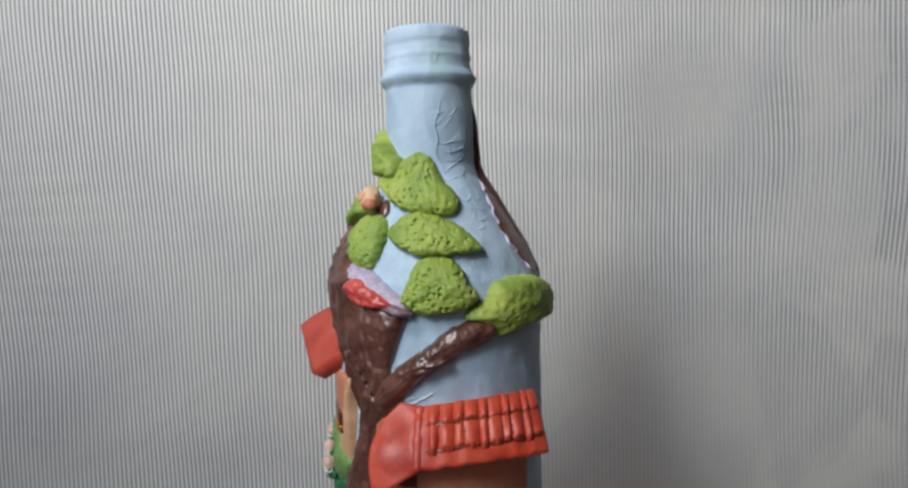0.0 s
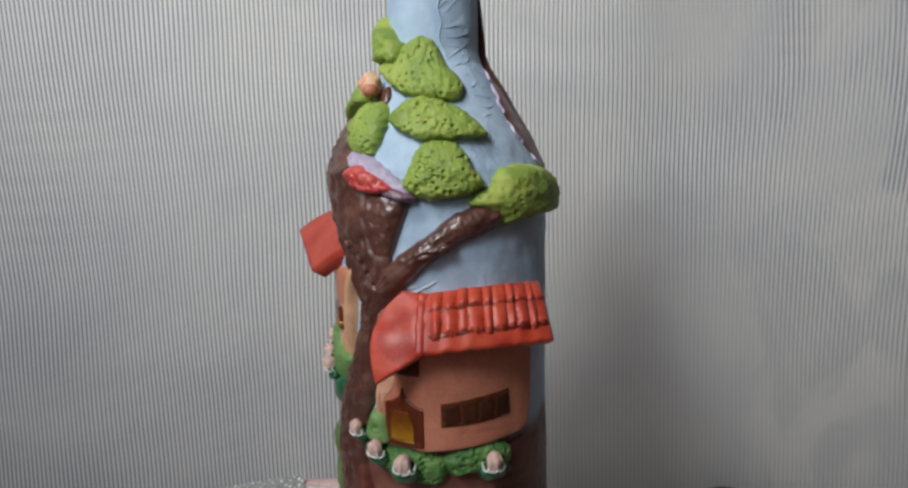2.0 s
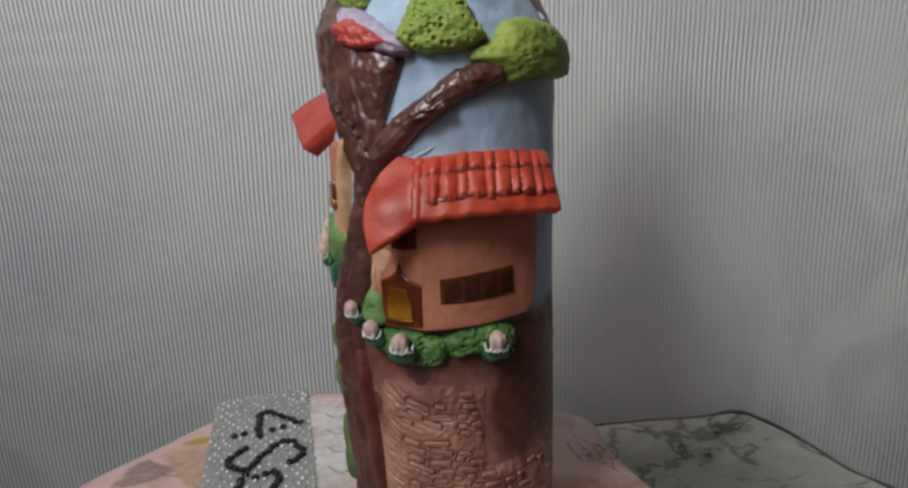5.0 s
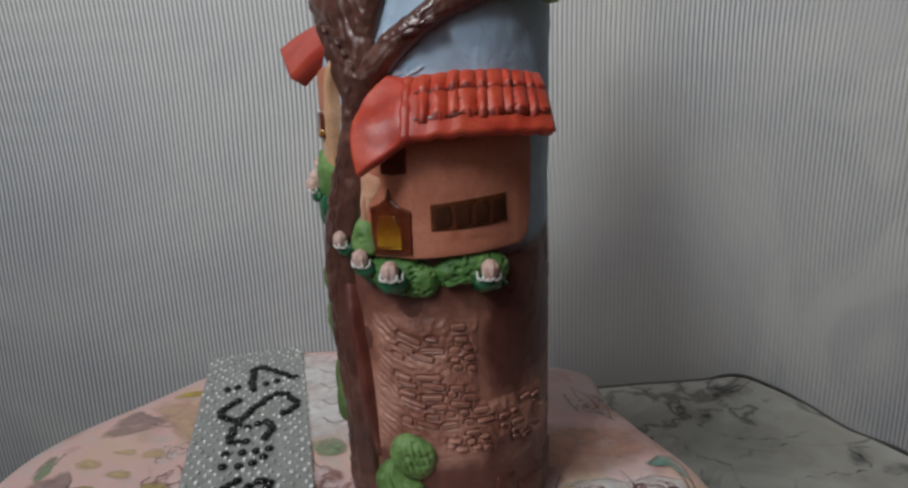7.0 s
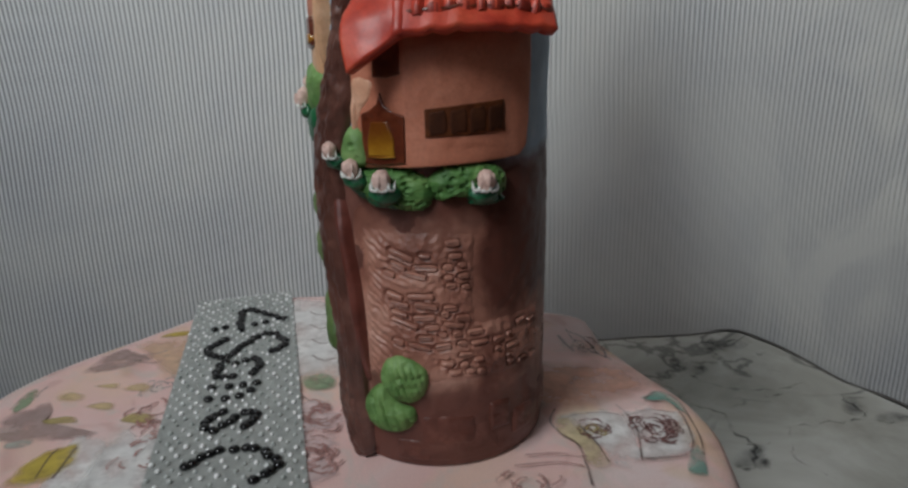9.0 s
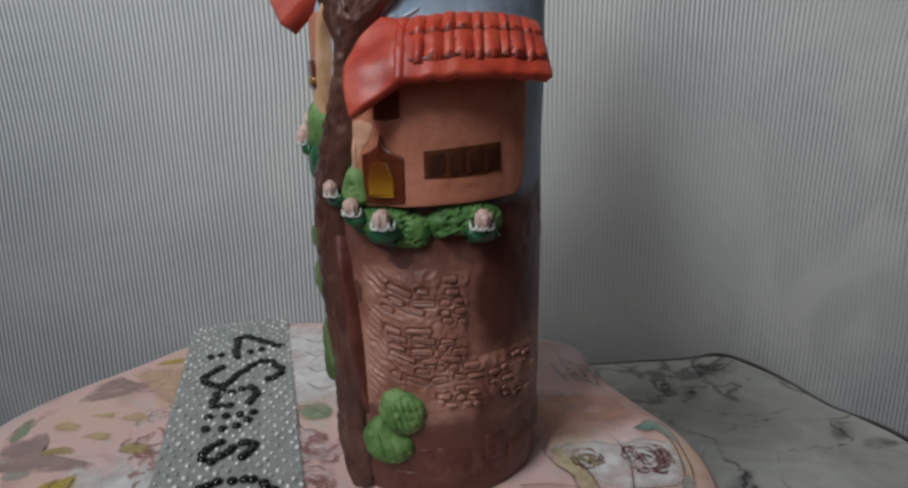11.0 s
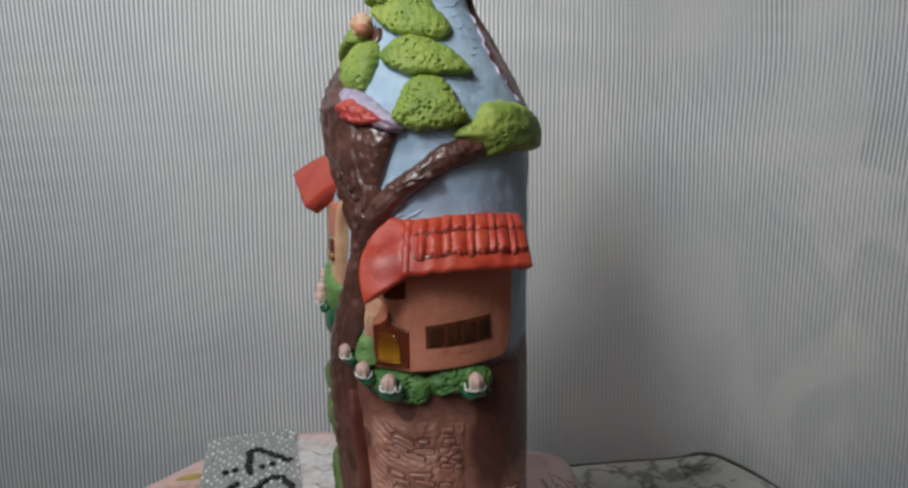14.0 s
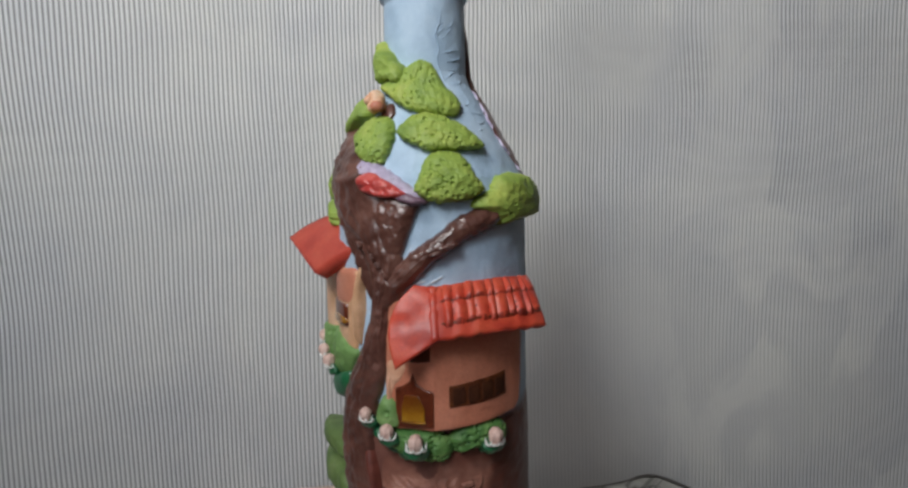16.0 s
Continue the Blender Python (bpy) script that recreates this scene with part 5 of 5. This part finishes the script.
part("hip", sheet(hip_point, 24, 30, 0.0030, 0.0013), ROOF, HOUSE, "orange-red hip end of the roof")


def hip_ridge():
    """The rounded fold where the two slopes meet."""
    bm = bmesh.new()
    rows = []
    for j in range(25):
        v = j / 24
        c, w = roof_point(0.0, v), 0.0015 * (0.8 + 0.35 * noise.noise((v * 7, 1.0, 4.0)))
        side = (roof_point(0.06, v) - hip_point(0.94, v)).normalized()
        up = Vector((-0.25, -0.55, 0.8)).normalized()
        rows.append([bm.verts.new(c + side * w * math.cos(a) * 1.3 + up * (w * math.sin(a) * 0.8 - 0.0004)) for a in np.linspace(0, math.pi, 9)])
    grid_faces(bm, rows, False)
    bm.faces.new(rows[-1])
    return part("hip_ridge", bm, ROOF, HOUSE)


hip_ridge()


def roof_tile(u0, u1, v0, v1, seed):
    """A small barrel tile pressed onto the slope, shade painted along its sides and foot."""
    rng = random.Random(seed)
    bm = bmesh.new()
    rows = []
    raise_by = 0.0015 * rng.uniform(0.6, 1.2)
    lean = rng.uniform(-0.12, 0.12)
    for j in range(8):
        v = v0 + (v1 - v0) * j / 7
        row = []
        for i in range(11):
            s = i / 10
            p = roof_point(u0 + (u1 - u0) * (s + lean * (j / 7 - 0.5) * 0.4), v)
            out = Vector((p.x, p.y, 0)).normalized() * 0.5 + Vector((0, 0, 0.85))
            h = raise_by * (0.30 + 0.75 * (j / 7) ** 0.8) * max(0.0, math.sin(math.pi * s)) ** 0.75
            h += 0.0003 * noise.noise((u0 * 60 + s * 3, v * 14, seed))
            row.append(bm.verts.new(p + out.normalized() * (h + 0.0002)))
        rows.append(row)
    rows.append([bm.verts.new(v.co - Vector((0, 0, 0.0022))) for v in rows[-1]])
    grid_faces(bm, rows, False)
    # shade in the recesses is put into darker red faces
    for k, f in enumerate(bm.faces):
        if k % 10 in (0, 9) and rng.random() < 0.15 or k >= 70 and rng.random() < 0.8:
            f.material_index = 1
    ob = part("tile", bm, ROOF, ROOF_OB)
    ob.data.materials.append(ROOF_SHADE)
    return ob


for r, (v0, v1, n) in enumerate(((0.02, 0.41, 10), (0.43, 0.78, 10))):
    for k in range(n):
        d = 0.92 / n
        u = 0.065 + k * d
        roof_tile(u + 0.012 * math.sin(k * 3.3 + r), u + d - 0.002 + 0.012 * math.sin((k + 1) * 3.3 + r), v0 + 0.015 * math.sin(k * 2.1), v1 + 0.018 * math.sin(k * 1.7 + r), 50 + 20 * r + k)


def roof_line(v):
    """A dark red-brown line in the gap under a row of tiles."""
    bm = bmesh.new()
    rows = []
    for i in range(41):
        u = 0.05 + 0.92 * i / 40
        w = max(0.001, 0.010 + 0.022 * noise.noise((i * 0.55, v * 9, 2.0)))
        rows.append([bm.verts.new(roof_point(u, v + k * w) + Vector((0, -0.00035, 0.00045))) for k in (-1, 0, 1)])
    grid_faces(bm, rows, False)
    return part("dark_line", bm, DOORWOOD, ROOF_OB, "dark red-brown line under a row of tiles")


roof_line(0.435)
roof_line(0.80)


# ---- hedges with rosebuds ----
def bud(angle, z, off, size, parent, seed):
    """A pale pink rosebud in a dark green cup with a white-brushed rim."""
    c = skin(angle, lift(z), off)
    out = Vector((c.x, c.y, 0)).normalized()
    turn = out.to_track_quat("-Y", "Z").to_matrix()
    cup = part("cup", ball(c - Vector((0, 0, size * 1.0)) - out * 0.001, size * 1.25, (1.25, 0.8, 0.86), 3, 0.3, seed, turn), DEEP, parent, "dark green leaf cup")
    flower = part("rosebud", ball(c + out * 0.0010 + Vector((0, 0, size * 0.35)), size * 0.98, (0.92, 0.9, 1.15), 3, 0.18, seed + 9, turn), PINK, parent, "pale pink clay rosebud")
    side = Vector((out.y, -out.x, 0))
    for k in (-1, 0, 1):
        p = c + out * (0.0010 + size * (0.75 - 0.35 * abs(k))) + side * (k * size * 0.55) + Vector((0, 0, size * 0.45))
        part("petal", ball(p, size * 0.55, (0.55, 0.5, 1.35), 2, 0.15, seed + k, turn), PINK, flower)
    bm = bmesh.new()
    n, rows = 28, []
    rng = random.Random(seed)
    jag = [rng.uniform(0.45, 0.95) if (q + seed) % 6 == 2 else rng.uniform(-0.22, 0.18) for q in range(n)]
    for k, (r, h) in enumerate(((1.10, -0.66), (1.19, -0.54), (1.22, -0.40), (1.02, -0.50))):
        row = []
        for i in range(n):
            a = math.radians(-112 + 224 * i / (n - 1))
            hh = h + (jag[i] if k == 2 else 0.3 * jag[i])
            row.append(bm.verts.new(c + (side * math.sin(a) * 1.12 + out * (math.cos(a) * 0.85 + 0.15)) * size * r * (0.92 if k == 3 else 1) + Vector((0, 0, size * hh))))
        rows.append(row)
    grid_faces(bm, rows, False)
    part("white_rim", bm, WHITE, cup, "white brushed sepal rim")


HEDGE = part("hedge", slab([(-22, 102.5), (-9, 103.6), (0.5, 103.8), (7, 101.5), (10.5, 100), (11.5, 97), (10, 92.8), (5, 91.3), (-5, 91.6), (-15, 93), (-22, 95), (-25, 98)], 0.0050, 3, 2.2, 45, 0.0005, 61, around=140, rings=36, pit=0.0006, deep=0.0013, ragged=0.0008), BUSH, BOTTLE, "bright green clay hedge with carved leaves")
part("hedge_piece", slab([(8.5, 100.3), (15, 103.7), (24, 104.8), (34, 104.9), (41, 103.5), (45, 100), (44.5, 96.5), (41, 93.2), (29, 94.4), (19.5, 95), (12.4, 94.6)], 0.0046, 3, 2.2, 40, 0.0005, 62, around=140, rings=36, pit=0.0006, deep=0.0013, ragged=0.0008), BUSH, HEDGE)
part("hedge_piece", slab([(-31, 106), (-29, 112.5), (-26, 116), (-21.5, 116.4), (-18, 113.4), (-16.5, 109), (-16, 105.3), (-20, 103.6), (-26, 103)], 0.0056, 3, 2.2, 3, 0.0004, 63, around=80, rings=20), FRESH, HEDGE)
part("hedge_foot", slab([(-100, 118), (-84, 117), (-66, 119), (-54, 121), (-56, 113), (-70, 107), (-100, 106)], 0.0050, 3, 2.2, 4, 0.0006, 66, around=70, rings=14), DEEP, HEDGE, "dark green foot of the hedge")
part("hedge_foot", slab([(-19, 98), (-8, 96), (2, 95.8), (6.5, 93.6), (-2.6, 91.8), (-16, 91.8), (-20, 94)], 0.0040, 3, 2.2, 4, 0.0005, 64, around=70, rings=14, ragged=0.0008), DEEP, HEDGE, "dark green foot of the hedge")
part("hedge_foot", slab([(-33, 104), (-27, 102), (-20, 99), (-16, 95), (-19, 93.5), (-27, 97), (-34, 100.5)], 0.0040, 3, 2.2, 4, 0.0005, 67, around=70, rings=14, ragged=0.0006), DEEP, HEDGE, "dark green foot of the hedge")
part("hedge_foot", slab([(24, 97.5), (33, 95.6), (41, 96), (43, 93.4), (36, 92), (27, 93)], 0.0040, 3, 2.2, 4, 0.0005, 65, around=70, rings=14, ragged=0.0008), DEEP, HEDGE, "dark green foot of the hedge")
for k, (a, z, off, size) in enumerate(((-34.5, 107.6, 0.0046, 0.0025), (-21.5, 103.0, 0.0056, 0.0027), (-7.0, 100.2, 0.0072, 0.0030), (31.0, 99.4, 0.0060, 0.0030))):
    bud(a, z, off, size, BOTTLE, 70 + k)

# leaves at the foot of the front and up the west side
for k, (poly, thick, lines) in enumerate((
        ([(-17, 35), (-15, 39.8), (-11, 42.2), (-5, 43), (2, 41), (6.4, 38), (6.6, 34), (4.6, 29.6), (0.5, 26.8), (-5, 26.2), (-10, 26.8), (-15, 31)], 0.0050, 3200),
        ([(-27, 22.5), (-25, 27), (-20, 30.5), (-15.5, 31), (-12.5, 28), (-8.5, 25.4), (-1, 24), (0.5, 19.8), (-3.3, 16), (-9.2, 14), (-17, 13.6), (-24, 16.4)], 0.0052, 2000),
        ([(-118, 85), (-95, 88), (-80, 86), (-75, 82), (-79, 78), (-116, 78)], 0.0062, 0),
        ([(-116, 72), (-95, 73), (-79, 71), (-73, 66), (-77, 60), (-108, 59)], 0.0058, 0),
        ([(-110, 45), (-80, 46), (-66, 43), (-61, 37), (-68, 31), (-100, 33)], 0.0044, 0))):
    part("bush_leaf", slab(poly, thick, 3.0, 2.2, 5, 0.0005, 90 + k, around=90, rings=24, lines=lines, flare=0.0005), FRESH if lines else OLIVE, BOTTLE, "bright green clay leaf with scored lines" if lines else "olive green clay leaf on the trunk")


# ---- small house on the west side ----
def side_house():
    root = part("side_house", slab([(-128, 160), (-80, 161.5), (-50, 162), (-43, 160), (-43, 150), (-46, 138), (-50, 129), (-62, 127), (-126, 130), (-130, 146)], 0.0018, 8, 2.4, lump=0.0002, seed=101, around=140, rings=30, flare=0.0005), CREAM, BOTTLE, "pale cream-peach clay wall of a small house")
    # the roof's shade on the upper wall is put into this darker panel
    part("shade_wall", slab([(-98, 160), (-70, 161), (-46, 162), (-46, 152), (-54, 147.5), (-98, 148)], 0.0022, 6, 2, lump=0.0002, seed=102, around=60, rings=12), PEACH, root, "peach panel painted as shaded wall over the opening")
    part("corner_post", band([(-37.5, 168, 0.8), (-39.3, 161, 1.7), (-42, 154, 2.2), (-43.5, 146, 2.7), (-48, 133, 2.6)], 0.0042, 30, 9, 0.0003, 8, taper=True), CREAM, root, "pale cream corner post")
    part("window", slab([(-98, 147), (-77, 148), (-53, 148.5), (-53, 139.5), (-77, 138.5), (-96, 139)], 0.0029, 20, 4, seed=103, around=60, rings=10, sharp=True), DOORWOOD, root, "brown opening with amber light")
    part("pane", slab([(-76, 142), (-66, 143.5), (-55, 143), (-55, 140.3), (-66, 139.6), (-76, 139.4)], 0.0008, 6, 3, seed=104, base=0.0026, around=30, rings=6), AMBER, root, "amber yellow pane")
    a, b, c, d = Vector((-0.0622, 0.0256, 0.1685)), Vector((-0.0440, 0.0250, 0.1780)), Vector((-0.0295, -0.0225, 0.1695)), Vector((-0.0490, -0.0090, 0.1570))

    def slope(u, v):
        p = a.lerp(b, u).lerp(d.lerp(c, u), v)
        p.z += 0.0010 * math.sin(math.pi * u)
        return p
    part("roof", sheet(slope, 16, 16, 0.0060), ROOF2, root, "plain brick-red clay roof")
    return root


side_house()
part("side_hedge", slab([(-124, 130), (-90, 135), (-68, 135), (-53, 132), (-47, 129.5), (-52, 124), (-60, 118), (-84, 117), (-124, 121)], 0.0046, 3, 2.2, 18, 0.0006, 110, around=120, rings=30, flare=0.0005), FRESH, BOTTLE, "green clay hedge under the small house")
for k, (a, z, off, size) in enumerate(((-90, 122.5, 0.0086, 0.0026), (-74, 121.5, 0.0056, 0.0027), (-100, 126.5, 0.0112, 0.0024))):
    bud(a, z, off, size, BOTTLE, 120 + k)

# crumpled white paper edge above the roof
for k, (a0, z0, a1, z1) in enumerate(((-12.5, 155.8, -7.3, 158.4), (-7.3, 158.0, -1.4, 159.3), (-4.7, 157.2, 1.9, 158.7), (-0.7, 158, 6.2, 160), (4.5, 159.7, 7.8, 160.8), (-10.2, 156.7, -4.7, 157))):
    part("paper_crease", band([(a0, z0, 0.2), ((a0 + a1) / 2, (z0 + z1) / 2 + 0.3 * math.sin(k * 2.3), 0.5), (a1, z1, 0.2)], 0.0005, 12, 7, 0.0002, k, taper=True), PALEPAPER, BOTTLE, "white crumpled paper edge")

# ---- pressed stones of the wall, one by one ----
STONE_WALL = bpy.data.objects["stone_wall"]
DEG = UNIT * 1000  # millimetres along the skin for one degree


def lay_stones():
    """Rows of small lozenges: degrees, millimetres of height, half length, half height, tilt."""
    rng = random.Random(11)
    out = []
    for row in range(14):
        z = 80.0 - row * 3.3
        a = -14 + rng.uniform(0, 5)
        while a < 72:
            ra = rng.choice((3.2, 4.4, 5.4, 6.2) if a < 2 else (2.3, 3.0, 3.7, 4.4)) * rng.uniform(0.9, 1.1)
            inside = (a + ra < 25 and z > 36) or (a + ra < 70 and 36 < z < 52)
            bush = -20 < a < 9 and z < 45
            if inside and not bush and rng.random() < (0.6 if z > 74 else 0.62 if a > 26 else 0.9 if a > 2 else 0.8):
                out.append((a + ra, z + rng.uniform(-0.8, 0.8), ra * DEG, rng.uniform(0.8, 1.15), rng.uniform(-0.14, 0.14) - max(0.0, 4 - a) * 0.016))
            a += 2 * ra + rng.uniform(1.0, 2.6)
    return out


STONES = lay_stones()


def stone_relief():
    """The clay round the stones, with a groove cut along each outline."""
    ga, gz = np.linspace(-29, 76, 250), np.linspace(31, 91, 205)
    A, Z = np.meshgrid(ga, gz)
    near = np.full(A.shape, 9.0)
    for a, z, l, h, tilt in STONES:
        x, y = (A - a) * DEG, Z - z
        x, y = x * math.cos(tilt) + y * math.sin(tilt), y * math.cos(tilt) - x * math.sin(tilt)
        r = h * 0.85
        qx, qy = np.abs(x) - (l - r), np.abs(y) - (h - r)
        d = np.hypot(np.maximum(qx, 0), np.maximum(qy, 0)) + np.minimum(np.maximum(qx, qy), 0) - r
        near = np.minimum(near, d)
    tall = np.minimum(np.minimum(A + 29, 33 - A) * DEG, np.minimum(Z - 31, (89 - Z) * 0.5))
    low = np.minimum(np.minimum(A + 29, 75 - A) * DEG, np.minimum(Z - 31, 57 - Z))
    body = np.clip(np.maximum(tall, low) / 6.0, 0, 1)
    body = body * body * (3 - 2 * body)
    groove = np.exp(-((near - 0.22) / 0.34) ** 2) + (near < 0.1)
    verts = []
    for j in range(len(gz)):
        for i in range(len(ga)):
            swell = 0.00045 * noise.fractal((ga[i] * 0.22, gz[j] * 0.26, 7.0), 0.8, 2.0, 3)
            west = min(1.0, max(0.0, (1.0 - ga[i]) / 13.0))
            bend = 0.012 * (ga[i] - 4) ** 2 + 0.9 * noise.noise((ga[i] * 0.10, gz[j] * 0.12, 3.0))
            comb = math.sin((gz[j] - bend) * 2.3 + 3.6 * noise.noise((ga[i] * 0.15, gz[j] * 0.19, 11.0)))
            swell += west * 0.00034 * comb * (0.6 + noise.noise((ga[i] * 0.16, gz[j] * 0.3, 5.0)))
            swell += (1 - west) * 0.00055 * (0.3 - abs(noise.noise((ga[i] * 0.16, gz[j] * 0.34, 17.0))))
            deep = 0.00085 if near[j, i] < 0.1 else 0.00085 * min(1.0, max(0.25, 0.75 + 1.1 * noise.noise((ga[i] * 0.22, gz[j] * 0.3, 1.0))))
            h = -0.0004 + (0.0017 + swell) * body[j, i] - deep * min(1.0, groove[j, i])
            verts.append(skin(ga[i], lift(gz[j]), h))
    w = len(ga)
    faces = [(j * w + i, j * w + i + 1, (j + 1) * w + i + 1, (j + 1) * w + i) for j in range(len(gz) - 1) for i in range(w - 1)]
    faded = np.array([[noise.noise((x * 0.22, y * 0.3, 1.0)) for x in ga] for y in gz])
    # faces along a groove take the darker colour as its shade
    dark = ((np.exp(-((near - 0.22) / 0.34) ** 2) > 0.75) & (faded > 0.12))[:-1, :-1].ravel()
    me = bpy.data.meshes.new("stone_joints")
    me.from_pydata(verts, [], faces)
    me.materials.append(WASH)
    me.materials.append(GROOVE_SHADE)
    me.polygons.foreach_set("material_index", [int(k) for k in dark])
    me.polygons.foreach_set("use_smooth", [True] * len(faces))
    ob = new("stone_joints", me)
    ob.parent = STONE_WALL
    ob["label"] = "pinkish brown clay with shade painted into the grooves round the stones"


stone_relief()


def press_stone(a, z, l, h, tilt, seed):
    """One lozenge of clay inside its groove, domed or a little hollow."""
    rng = random.Random(seed)
    n, bm = 18, bmesh.new()
    high, dip = rng.uniform(0.6, 1.3), rng.choice((0.9, 0.5, 0.2, 0.0))
    bend = [1 + 0.08 * rng.uniform(-1, 1) for _ in range(n)]
    rows = []
    for inset, up in ((0.0, -0.0014), (0.06, -0.0004), (0.26, 0.0003 * high), (0.50, 0.0006 * high), (0.85, (0.0007 - 0.0009 * dip) * high)):
        row = []
        for i in range(n):
            q = 2 * math.pi * (i + 0.5) / n
            c, k = math.cos(q), math.sin(q)
            y = k * h * (1 - inset) * bend[i]
            x = c * h * (1 - inset) * bend[i - 4] + math.copysign(l - h, c)
            x, y = x * math.cos(tilt) - y * math.sin(tilt), y * math.cos(tilt) + x * math.sin(tilt)
            row.append(bm.verts.new(skin(a + x / DEG, lift(z + y), 0.0013 + up)))
        rows.append(row)
    grid_faces(bm, rows)
    bm.faces.new(rows[-1])
    return part("stone", bm, STONE, STONE_WALL)


for k, (a, z, l, h, tilt) in enumerate(STONES):
    press_stone(a, z, max(l, h * 1.05), h, tilt, 200 + k)
